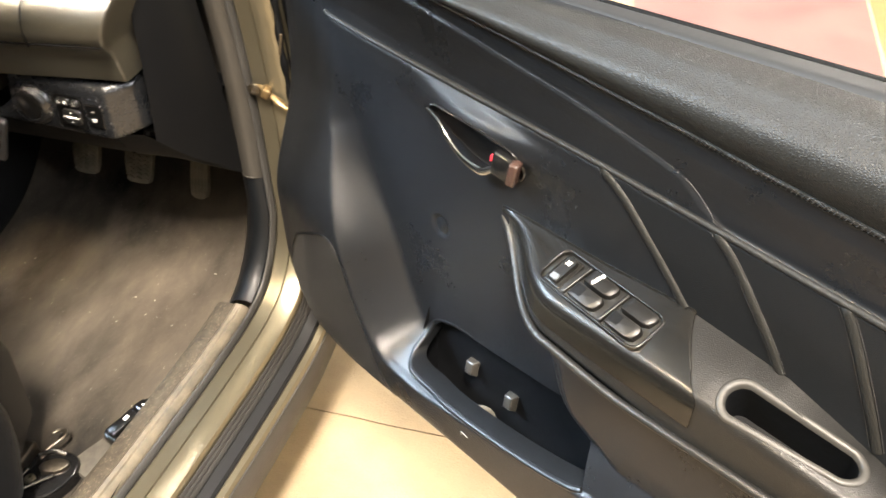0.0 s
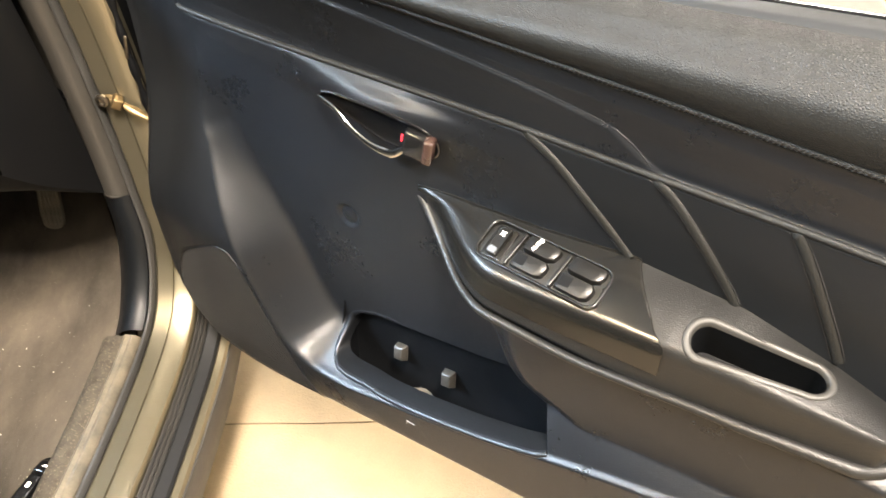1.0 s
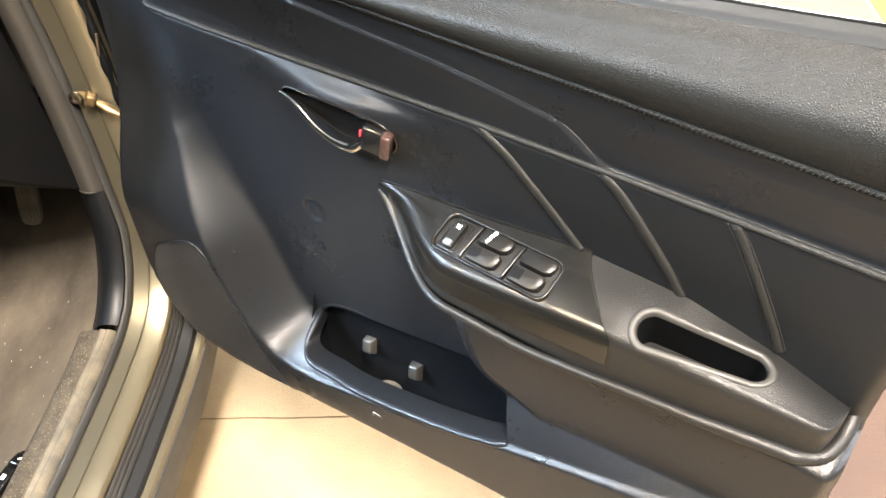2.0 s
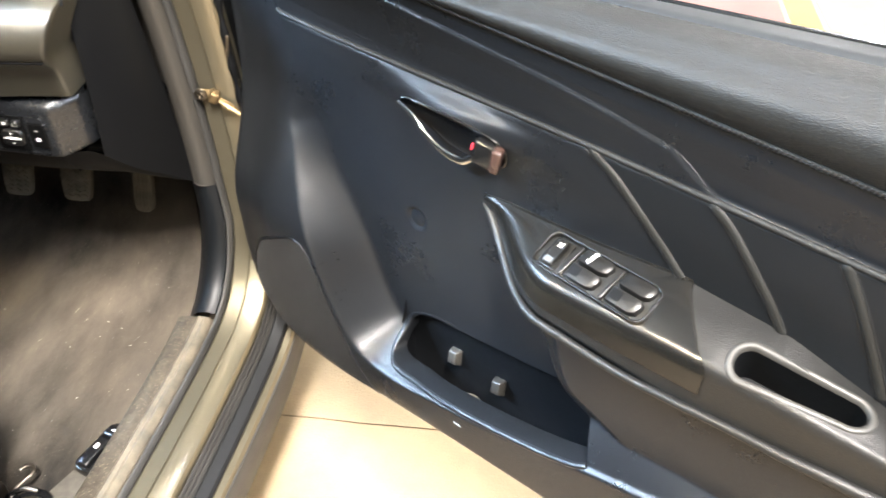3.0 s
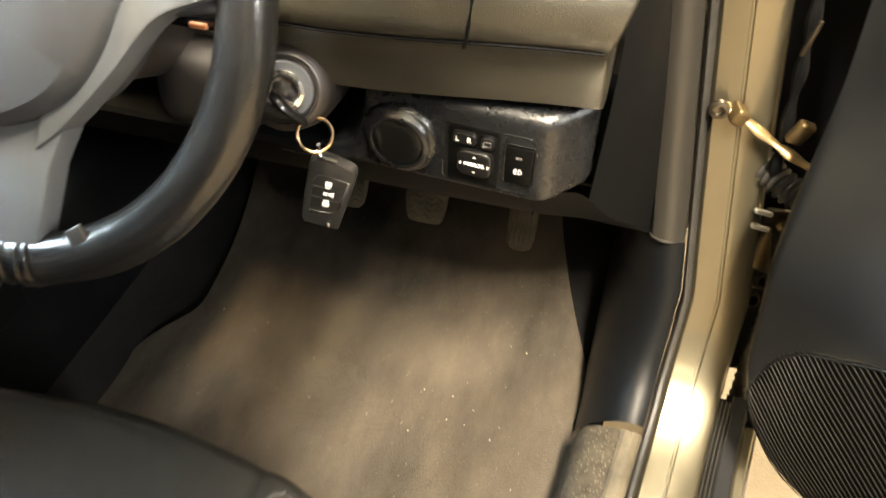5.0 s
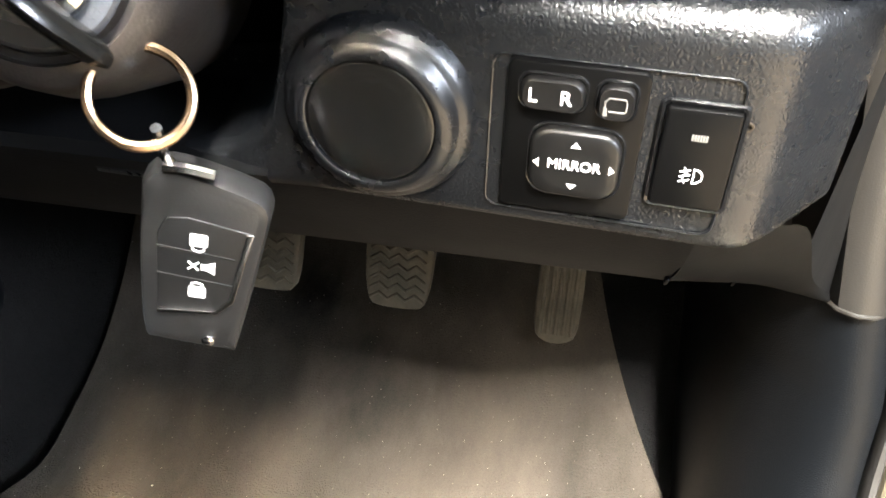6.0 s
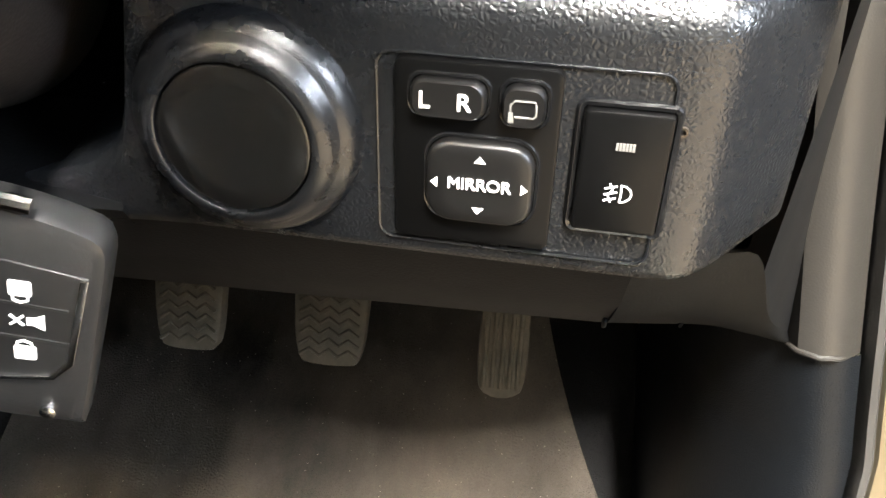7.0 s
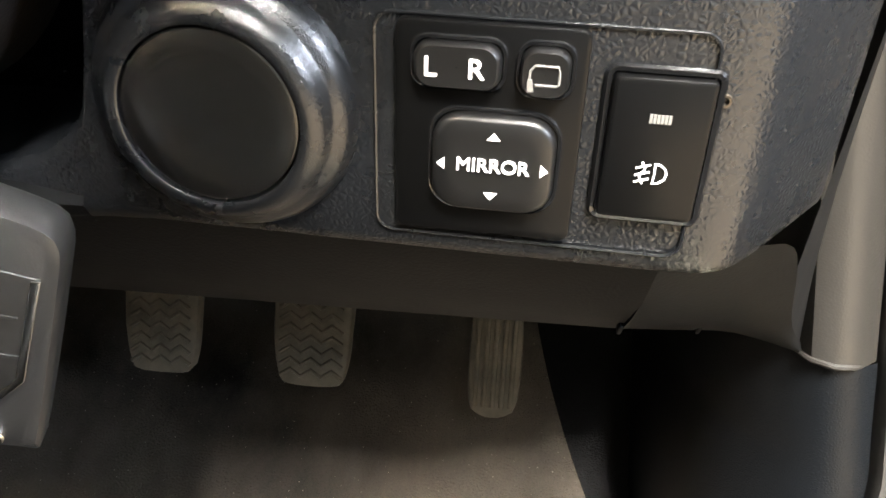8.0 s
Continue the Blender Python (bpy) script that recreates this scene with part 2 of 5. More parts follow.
def rbox(sx, sy, sz, r=0.003, seg=3, taper=1.0):
    """A box with rounded edges, its middle at the origin; taper: width at the top by the width at the foot."""
    bm = bmesh.new()
    bmesh.ops.create_cube(bm, size=1)
    for v in bm.verts:
        k = taper if v.co.z > 0 else 1
        v.co = Vector((v.co.x * sx * k, v.co.y * sy * k, v.co.z * sz))
    bmesh.ops.bevel(bm, geom=list(bm.edges), offset=min(r, 0.49 * min(sx, sy, sz)), segments=seg, affect="EDGES", profile=0.5)
    return bm


def spline(pts, n):
    """A smooth line through points (Catmull-Rom), n points at even steps."""
    p = np.array(pts, float)
    q = np.vstack([2 * p[0] - p[1], p, 2 * p[-1] - p[-2]])
    out = []
    for i in range(len(p) - 1):
        a, b, c, d = q[i : i + 4]
        for t in np.linspace(0, 1, 24, endpoint=False):
            out.append(0.5 * (2 * b + (c - a) * t + (2 * a - 5 * b + 4 * c - d) * t * t + (3 * b - a - 3 * c + d) * t**3))
    out = np.array(out + [p[-1]])
    s = np.r_[0, np.cumsum(np.linalg.norm(np.diff(out, axis=0), axis=1))]
    return np.array([np.interp(np.linspace(0, s[-1], n), s, out[:, k]) for k in range(p.shape[1])]).T


def tube(path, radius, sides=10, closed=False, flat=1.0, up=(0, 0, 1)):
    """A round bar along a path; radius: one number or one for each point; flat squeezes it along up."""
    p = np.array(path, float)
    n = len(p)
    rad = np.full(n, radius) if np.ndim(radius) == 0 else np.array(radius, float)
    rows = []
    for i in range(n):
        a, b = (p[(i - 1) % n], p[(i + 1) % n]) if closed else (p[max(i - 1, 0)], p[min(i + 1, n - 1)])
        d = (b - a) / (np.linalg.norm(b - a) + 1e-12)
        e = np.cross(d, up)
        if np.linalg.norm(e) < 1e-4:
            e = np.cross(d, (0.3, 0.9, 0.1))
        e /= np.linalg.norm(e)
        f = np.cross(e, d)
        rows.append([tuple(p[i] + rad[i] * (np.cos(t) * e + flat * np.sin(t) * f)) for t in np.linspace(0, 2 * np.pi, sides, endpoint=False)])
    if closed:
        rows.append(rows[0])
    bm = grid(rows, close=True)
    if closed:
        bmesh.ops.remove_doubles(bm, verts=bm.verts, dist=1e-6)
    else:
        bm.verts.ensure_lookup_table()
        bm.faces.new([bm.verts[j] for j in range(sides)][::-1])
        bm.faces.new([bm.verts[(n - 1) * sides + j] for j in range(sides)])
    return bm


def lathe(profile, seg=40):
    """A turned body about z from rows of (radius, height)."""
    rows = [[(r * np.cos(t), r * np.sin(t), h) for t in np.linspace(0, 2 * np.pi, seg, endpoint=False)] for r, h in profile]
    return grid(rows, close=True)


def plate(outline, depth, bevel=0.0):
    """A flat outline in x, y given a thickness along z (from -depth to 0)."""
    bm = bmesh.new()
    top = bm.faces.new([bm.verts.new((*p[:2], 0)) for p in outline])
    top.normal_update()
    if top.normal.z < 0:
        top.normal_flip()
    r = bmesh.ops.extrude_face_region(bm, geom=[top])
    for v in r["geom"]:
        if isinstance(v, bmesh.types.BMVert):
            v.co.z -= depth
    bmesh.ops.recalc_face_normals(bm, faces=bm.faces)
    if bevel:
        es = [e for e in bm.edges if all(abs(v.co.z) < 1e-6 for v in e.verts)]
        bmesh.ops.bevel(bm, geom=es, offset=bevel, segments=2, affect="EDGES", profile=0.5)
    return bm


def rrect(w, h, r, n=5):
    pts = []
    for cx, cy, a in ((w / 2 - r, h / 2 - r, 0), (-w / 2 + r, h / 2 - r, 90), (-w / 2 + r, -h / 2 + r, 180), (w / 2 - r, -h / 2 + r, 270)):
        pts += [(cx + r * math.cos(radians(a + k * 90 / n)), cy + r * math.sin(radians(a + k * 90 / n))) for k in range(n + 1)]
    return pts


def words(text, size, depth=0.0004):
    """Lettering as a bmesh, its middle at the origin, facing +z."""
    cu = bpy.data.curves.new("words", "FONT")
    cu.body, cu.size, cu.align_x, cu.align_y, cu.extrude, cu.offset = text, size, "CENTER", "CENTER", depth, 0.0
    ob = bpy.data.objects.new("words", cu)
    scene.collection.objects.link(ob)
    me = bpy.data.meshes.new_from_object(ob.evaluated_get(bpy.context.evaluated_depsgraph_get()))
    bm = bmesh.new()
    bm.from_mesh(me)
    bpy.data.objects.remove(ob)
    bpy.data.curves.remove(cu)
    bpy.data.meshes.remove(me)
    return merge(bm, moved(bm.copy(), Matrix.Translation((size * 0.022, size * 0.012, 0.00003))))


def axes(origin, x, y):
    """A pose from an origin and the ways of its x and (nearly) its y."""
    x = Vector(x).normalized()
    z = x.cross(Vector(y)).normalized()
    y = z.cross(x)
    m = Matrix((x, y, z)).transposed().to_4x4()
    m.translation = origin
    return m


def merge(*bms):
    out = bms[0]
    for b in bms[1:]:
        me = bpy.data.meshes.new("tmp")
        b.to_mesh(me)
        out.from_mesh(me)
        bpy.data.meshes.remove(me)
        b.free()
    return out


def moved(bm, m):
    bmesh.ops.transform(bm, matrix=m, verts=bm.verts)
    return bm

# ---- ground ----


def ground_sheet():
    xs = np.r_[-40, -8, np.linspace(-2, 2, 121), 8, 40]
    wob = np.array([0.0035 * noise.noise((x * 9, 0.3, 0)) + 0.008 * noise.noise((x * 2.1, 5, 0)) for x in xs])
    wide = np.array([0.0016 + 0.0016 * abs(noise.noise((x * 23, 9, 0))) for x in xs])
    near, far = [(x, 0.962 + w - d, 0) for x, w, d in zip(xs, wob, wide)], [(x, 0.962 + w + d, 0) for x, w, d in zip(xs, wob, wide)]
    down = lambda r: [(p[0], p[1], -0.01) for p in r]
    g = merge(grid([[(x, -40, 0) for x in xs], near, down(near)]), grid([down(far), far, [(x, 40, 0) for x in xs]]))
    ob = tagged(part("ground", g, "concrete"), "worn tan concrete garage floor with a cracked joint", "floor", kind="structure")
    part("joint_dirt", grid([down(near), down(far)]), "crack", ob, "dark dirt in the crack")
    return ob


ground_sheet()


def floor_marking(name, corners, mat, label):
    bm = plate(corners, 0.0015)
    return tagged(part(name, bm, mat, m=Matrix.Translation((0, 0, 0.0025))), label, "floor marking", kind="structure")


floor_marking("yellow_line", [(0.93, 2.2), (1.04, 2.2), (1.16, 4.6), (1.05, 4.6)], "yellow", "worn yellow line painted on concrete")
floor_marking("yellow_bay_line", [(1.52, 2.0), (1.62, 2.0), (1.9, 4.4), (1.8, 4.4)], "yellow", "worn yellow bay line painted on concrete")
floor_marking("red_paint_patch", [(0.1, 2.55), (0.92, 2.45), (1.03, 4.4), (0.0, 4.4)], "pink", "faded red painted patch on concrete")
floor_marking("white_paint_patch", [(1.06, 2.2), (1.5, 2.0), (1.78, 4.4), (1.17, 4.4)], "whitepaint", "worn white painted patch on concrete")
floor_marking("red_paint_strip", [(0.64, 0.35), (1.4, 0.35), (1.4, 1.25), (0.72, 1.25)], "redpaint", "dull dark red painted strip on concrete")

# ---- hall ----


def hall_wall(name, m, width, height, window=None):
    """A wall 0.2 m thick in its own x, z plane; window: its middle, height and size."""
    if window is None:
        bm = moved(rbox(width, 0.2, height, 0.01, 1), pose(0, 0, height / 2))
    else:
        wx, wz, ww, wh = window
        bits = [(-width / 2, wx - ww / 2, 0, height), (wx + ww / 2, width / 2, 0, height), (wx - ww / 2, wx + ww / 2, 0, wz - wh / 2), (wx - ww / 2, wx + ww / 2, wz + wh / 2, height)]
        bm = merge(*[moved(rbox(b - a, 0.2, d - c, 0.002, 1), pose((a + b) / 2, 0, (c + d) / 2)) for a, b, c, d in bits])
    return tagged(part(name, bm, "wall", m=m), "plain pale plastered hall wall", "wall", kind="structure")


hall_wall("wall_north", pose(0, 8.1, 0), 13.4, 6.0)
hall_wall("wall_west", pose(-6.7, 1.0, 0, 0, 0, 90), 14.0, 6.0, (-0.6, 5.0, 3.2, 1.5))
hall_wall("wall_east", pose(6.6, 1.0, 0, 0, 0, 90), 14.0, 6.0, (-3.6, 4.6, 3.2, 1.8))
hall_wall("wall_south", pose(0, -6.1, 0), 13.4, 6.0, (-0.4, 3.2, 2.2, 1.1))
tagged(part("ceiling", rbox(13.6, 14.4, 0.2, 0.01, 1), "wall", m=pose(0, 1.0, 6.1)), "plain pale hall ceiling", "ceiling", kind="structure")
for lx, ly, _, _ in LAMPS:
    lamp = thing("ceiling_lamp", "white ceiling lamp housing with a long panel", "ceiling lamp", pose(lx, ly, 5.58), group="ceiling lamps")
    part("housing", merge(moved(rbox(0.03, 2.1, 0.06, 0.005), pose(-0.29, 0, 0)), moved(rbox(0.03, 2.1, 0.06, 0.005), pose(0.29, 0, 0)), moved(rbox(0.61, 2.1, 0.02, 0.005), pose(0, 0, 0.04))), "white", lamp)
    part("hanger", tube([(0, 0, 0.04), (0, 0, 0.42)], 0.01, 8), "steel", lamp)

# ---- car body: door opening, floor, shell ----
car_body = thing("car", "champagne grey painted car with its front door open", "car")

FRAME_LINE = spline([(-0.9, 0.335), (0.3, 0.337), (0.62, 0.34), (0.78, 0.349), (0.86, 0.363), (0.912, 0.393), (0.944, 0.44), (0.963, 0.5), (0.976, 0.56), (0.99, 0.63), (1.0, 0.7), (1.01, 0.82), (1.012, 1.08)], 420)


def opening(section, start=(-9, -9), stop=(9, 9)):
    """Sweeps a section, rows of (x, offset into the opening), along the sill and up the hinge pillar."""
    line = np.array([p for p in FRAME_LINE if p[0] + p[1] >= sum(start) - 1e-9 and p[0] + p[1] <= sum(stop) + 1e-9])
    rows = []
    for i in range(len(line)):
        a, b = line[max(i - 1, 0)], line[min(i + 1, len(line) - 1)]
        d = (b - a) / np.linalg.norm(b - a)
        n = np.array((-d[1], d[0]))
        y, z = line[i]
        dx = 0.115 * (min(max(y, 0.2), 0.9) - 0.655) + 0.004 * sst(y, 0.9, 0.96) - 0.15 * max(z - 0.49, 0)
        rows.append([(x + dx, y + n[0] * o, z + n[1] * o) for x, o in section])
    return grid(rows)


part("painted_sill", opening([(-0.512, -0.02), (-0.509, -0.004), (-0.504, 0.0015), (-0.4815, 0.002), (-0.4805, -0.001), (-0.4785, -0.001), (-0.4775, 0.002), (-0.457, 0.001), (-0.4505, -0.002), (-0.447, -0.009), (-0.4465, -0.03)]), "paint", car_body, "glossy champagne grey painted door sill")
part("weatherstrip", opening([(-0.5165, -0.01), (-0.517, 0.004), (-0.5145, 0.0095), (-0.511, 0.0098), (-0.5085, 0.006), (-0.508, 0.0), (-0.508, -0.01)]), "rubber", car_body, "black rubber weatherstrip")
for x0, dz in ((-0.4465, 0.0), (-0.4415, -0.004), (-0.4365, -0.008)):
    part("lower_seal", opening([(x0, -0.03 + dz), (x0 + 0.0005, -0.013 + dz), (x0 + 0.002, -0.0105 + dz), (x0 + 0.0038, -0.013 + dz), (x0 + 0.0045, -0.03 + dz)], stop=(0.9, 0.41)), "rubber", car_body, "black rubber sill seal rib")
part("sill_step", opening([(-0.434, -0.05), (-0.431, -0.026), (-0.4285, -0.0245), (-0.414, -0.029), (-0.4115, -0.034), (-0.411, -0.05)], stop=(0.9, 0.42)), "seal", car_body, "smooth dark grey sill step")
part("rocker_lip", opening([(-0.4118, -0.045), (-0.411, -0.0365), (-0.4085, -0.0345), (-0.4, -0.0365), (-0.397, -0.041), (-0.396, -0.05)], stop=(0.88, 0.4)), "paint", car_body, "champagne painted lower lip")
part("rocker_cover", opening([(-0.3975, -0.044), (-0.3945, -0.044), (-0.393, -0.052), (-0.396, -0.12), (-0.43, -0.17), (-0.48, -0.18)], stop=(0.9, 0.41)), "rubber", car_body, "black rocker cover")
# pillar flank and sheet behind the hinges: the gap's shade put in as black
part("pillar_return", opening([(-0.4465, -0.012), (-0.447, -0.03), (-0.44, -0.06), (-0.43, -0.1)], start=(0.9, 0.4)), "liner", car_body, "inner flank of the pillar blackened as if in shade")
part("hinge_gap_shade", opening([(-0.445, -0.055), (-0.38, -0.075), (-0.335, -0.08)], start=(0.93, 0.4)), "liner", car_body, "dark sheet standing for the shade behind the door hinges")

sill_trim = tagged(part("sill_trim", opening([(-0.59, -0.09), (-0.584, -0.03), (-0.577, -0.002), (-0.566, 0.011), (-0.55, 0.015), (-0.54, 0.013)], stop=(0.862, 0.364)), "sillcarpet"), "dusty grey carpet edging along the door sill", "sill trim", kind="structure")
tagged(part("scuff_strip", opening([(-0.5405, 0.004), (-0.54, 0.0155), (-0.536, 0.0185), (-0.531, 0.0155), (-0.527, 0.0165), (-0.521, 0.013), (-0.517, 0.006), (-0.5165, -0.006)], stop=(0.862, 0.364)), "scuff"), "scuffed tan sill strip with worn patches", "sill trim", kind="structure")
kick = opening([(-0.595, -0.4), (-0.592, -0.16), (-0.588, -0.09), (-0.582, -0.06), (-0.572, -0.03), (-0.558, -0.008), (-0.548, 0.004), (-0.538, 0.009), (-0.527, 0.0085), (-0.519, 0.004), (-0.5175, -0.008)], start=(0.866, 0.366), stop=(0.975, 0.553))
tagged(part("kick_panel", kick, "insert"), "dark grey plastic kick panel below the dashboard", "trim panel", kind="structure")
garnish = opening([(-0.68, -0.09), (-0.6, -0.075), (-0.566, -0.05), (-0.556, -0.01), (-0.551, 0.006), (-0.542, 0.012), (-0.533, 0.0115), (-0.526, 0.0085), (-0.519, 0.002), (-0.5175, -0.01)], start=(0.972, 0.548))
lip_rows = opening([(-0.566, -0.05), (-0.556, -0.01), (-0.551, 0.006), (-0.542, 0.012), (-0.533, 0.0115), (-0.526, 0.006), (-0.5215, 0.0)], start=(0.972, 0.548))
lip_rows.verts.ensure_lookup_table()
part("garnish_edge", tube([tuple(v.co) for v in lip_rows.verts[:7]], 0.0016, 8), "trim", car_body, "rounded lower edge of the pillar trim")
lip_rows.free()
tagged(part("pillar_trim", garnish, "trim"), "grey brown plastic pillar trim beside the dashboard", "trim panel", kind="structure")


def cabin_floor():
    """Carpet: flat floor, ramp and toe board, with the tunnel beside it."""
    line = spline([(-0.7, 0.25), (0.2, 0.25), (0.9, 0.25), (1.02, 0.26), (1.14, 0.31), (1.26, 0.42), (1.38, 0.62), (1.42, 0.8)], 60)
    xs = [(-0.535, 0.1), (-0.542, 0.05), (-0.55, 0.012), (-0.575, 0.0), (-0.8, 0.0), (-1.05, 0.0), (-1.13, 0.006), (-1.165, 0.03), (-1.19, 0.1), (-1.2, 0.2), (-1.24, 0.24), (-1.4, 0.24)]
    rows = [[(x, y, z + d) for x, d in xs] for y, z in line]
    return grid(rows)


tagged(part("cabin_floor", cabin_floor(), "carpet"), "dark worn cabin floor carpet", "carpet", kind="structure")


def floor_mat():
    line = spline([(0.28, 0.256), (0.85, 0.256), (1.0, 0.263), (1.1, 0.296), (1.18, 0.35), (1.28, 0.46), (1.33, 0.54)], 80)
    rows = []
    for k, (y, z) in enumerate(line):
        left = -1.15 + 0.0 * y if y < 0.86 else -1.148 + 0.05 * sst(y, 0.86, 0.99)
        r = []
        for i in range(60):
            x = left + (-0.566 + 0.115 * (min(y, 0.88) - 0.655) - 0.12 * float(sst(y, 0.9, 1.3)) - left) * i / 59
            r.append((x, y, z + 0.003 + 0.006 * noise.noise((x * 7, y * 7, 0)) + 0.003 * noise.noise((x * 21, y * 14, 3))))
        rows.append(r)
    bm = grid(rows)
    r = bmesh.ops.extrude_face_region(bm, geom=list(bm.faces))
    for v in r["geom"]:
        if isinstance(v, bmesh.types.BMVert):
            v.co.z += 0.006
    bmesh.ops.recalc_face_normals(bm, faces=bm.faces)
    return bm


tagged(part("floor_mat", floor_mat(), "mat"), "dusty grey brown floor mat on the driver's side", "floor mat")


def crumbs():
    rng = random.Random(4)
    out = []
    for _ in range(120):
        x, y = rng.uniform(-1.08, -0.62), rng.uniform(0.55, 1.06)
        s = rng.choice((0.0004, 0.0005, 0.0007, 0.001))
        z = 0.256 + 0.0125 + (0.03 * sst(y, 1.0, 1.1))
        bm = bmesh.new()
        bmesh.ops.create_icosphere(bm, subdivisions=1, radius=s, matrix=pose(x, y, float(z), rng.uniform(0, 180), rng.uniform(0, 180)) @ Matrix.Diagonal((1, rng.uniform(0.5, 1), rng.uniform(0.4, 0.8), 1)))
        out.append(bm)
    return merge(*out)


tagged(part("crumbs", crumbs(), "crumb"), "pale crumbs and lint scattered on the floor mat", "crumbs", kind="stuff")


def shell():
    """Closes the cabin: unseen roof, far side, rear, firewall and B-pillar; opaque side panes block light, other
    openings stay.
    """
    roof = [[(x, y, 1.43 - 0.05 * ((x + 1.15) / 0.55) ** 2 - 0.035 * sst(y, 0.0, 0.38)) for x in np.linspace(-1.9, -0.6, 14)] for y in np.linspace(-1.2, 0.38, 16)]
    bm = grid(roof)
    r = bmesh.ops.extrude_face_region(bm, geom=list(bm.faces))
    for v in r["geom"]:
        if isinstance(v, bmesh.types.BMVert):
            v.co.z += 0.03
    bmesh.ops.recalc_face_normals(bm, faces=bm.faces)
    skin = bm.copy()
    for v in skin.verts:
        v.co.z += 0.034
    part("roof", bm, "headliner", car_body, "pale cloth roof lining")
    part("roof_skin", skin, "paint", car_body, "champagne grey painted roof")
    part("firewall", moved(rbox(1.46, 0.02, 0.84, 0.004), pose(-1.17, 1.43, 0.62)), "carpet", car_body)
    part("far_door", moved(rbox(0.06, 2.5, 0.75, 0.02), pose(-1.86, 0.25, 0.6)), "door", car_body)
    # opaque pane out of view, added to keep side light out of the cabin
    part("far_window_block", moved(rbox(0.01, 2.2, 0.45, 0.003), pose(-1.8, 0.2, 1.17, 0, -12)), "tint", car_body, "opaque unseen pane that blocks light at the side window")
    part("far_sill", moved(rbox(0.55, 2.5, 0.04, 0.01), pose(-1.6, 0.25, 0.24)), "carpet", car_body)
    part("rear_door", moved(rbox(0.07, 0.72, 0.66, 0.02), pose(-0.44, -0.72, 0.63)), "paint", car_body, "closed champagne grey rear door")
    part("rear_window_block", moved(rbox(0.006, 0.7, 0.4, 0.002), pose(-0.53, -0.72, 1.17, 0, -12)), "tint", car_body, "opaque unseen pane that blocks light at the rear door")
    part("rear_bulkhead", moved(rbox(1.3, 0.1, 0.75, 0.02), pose(-1.15, -1.0, 0.62)), "leather", car_body)
    part("b_pillar", tube(spline([(-0.47, -0.3, 0.3), (-0.46, -0.3, 0.7), (-0.5, -0.32, 1.0), (-0.62, -0.36, 1.38)], 20), 0.05, 12), "paint", car_body)
    part("a_pillar", tube(spline([(-0.62, 0.36, 1.355), (-0.575, 0.72, 1.19), (-0.53, 1.06, 0.99), (-0.5, 1.3, 0.9)], 20), 0.035, 12), "paint", car_body)
    part("front_fender", grid([[(x, y, z) for y in np.linspace(1.06, 2.0, 6)] for x, z in ((-0.36, 0.3), (-0.34, 0.5), (-0.36, 0.72), (-0.42, 0.88), (-0.56, 0.95), (-1.15, 0.98))]), "paint", car_body)
    part("windscreen", grid([[(x, 0.38 + 0.89 * k, 1.38 - 0.42 * k) for x in np.linspace(-1.7, -0.6, 8)] for k in np.linspace(0, 1, 6)]), "glass", car_body, "clear windscreen").visible_shadow = False


shell()

# ---- dashboard ----
dash = thing("dashboard", "dark grey grained plastic dashboard with a padded upper edge", "dashboard")


def upper_pad():
    """Padded upper band: rolls up from its lower seam; its outer end turns forward."""
    prof = [(0.028, -0.06), (0.022, -0.042), (0.02, -0.03), (0.012, -0.012), (0.004, -0.004), (0.0, 0.0), (-0.006, 0.008), (-0.009, 0.02), (-0.007, 0.036), (0.0, 0.05), (0.012, 0.06), (0.03, 0.066), (0.06, 0.068)]
    ends = [-0.599 + 0.28 * max(dz, 0) for _, dz in prof]
    rows = []
    for k in np.linspace(0, 1, 60):
        xs = [-1.6 + (e + 1.6) * k for e in ends]
        rows.append([(x, 0.774 + 0.026 * float(sst(x, -0.8, -0.58)) + dy, 0.842 + dz) for x, (dy, dz) in zip(xs, prof)])
    last = rows[-1]
    for dx, dy in ((0.0016, 0.0006), (0.003, 0.002), (0.0038, 0.005), (0.004, 0.02), (0.004, 0.1)):
        rows.append([(p[0] + dx, p[1] + dy, p[2]) for p in last])
    return grid(rows)


part("upper_pad", upper_pad(), "dashsoft", dash, "padded band with its warm sheen put into the colour")
part("pad_seam", tube([(x, 0.774 + 0.026 * float(sst(x, -0.8, -0.58)) - 0.0015, 0.8425) for x in np.linspace(-1.6, -0.6, 60)], 0.0012, 6), "liner", dash, "dark seam line")
gap = [(-0.69, 0.7735 + dy, 0.842 + dz) for dy, dz in ((0.006, -0.002), (0.001, 0.006), (-0.0035, 0.02), (-0.0015, 0.036), (0.006, 0.05), (0.018, 0.0605), (0.036, 0.0665))]
part("pad_joint", tube([(x + 0.006 * math.sin(i / 2), y + 0.004, z) for i, (x, y, z) in enumerate(gap)], 0.0013, 6), "liner", dash, "narrow joint")
hood = [[(x, 0.832 + dy, z) for dy, z in ((0.0, 0.9), (0.004, 0.912), (0.006, 0.93), (0.004, 0.95), (0.01, 0.975), (0.05, 0.99), (0.3, 1.0), (0.6, 0.97))] for x in np.linspace(-1.6, -0.575, 24)]
part("dash_top", grid(hood), "dash", dash)


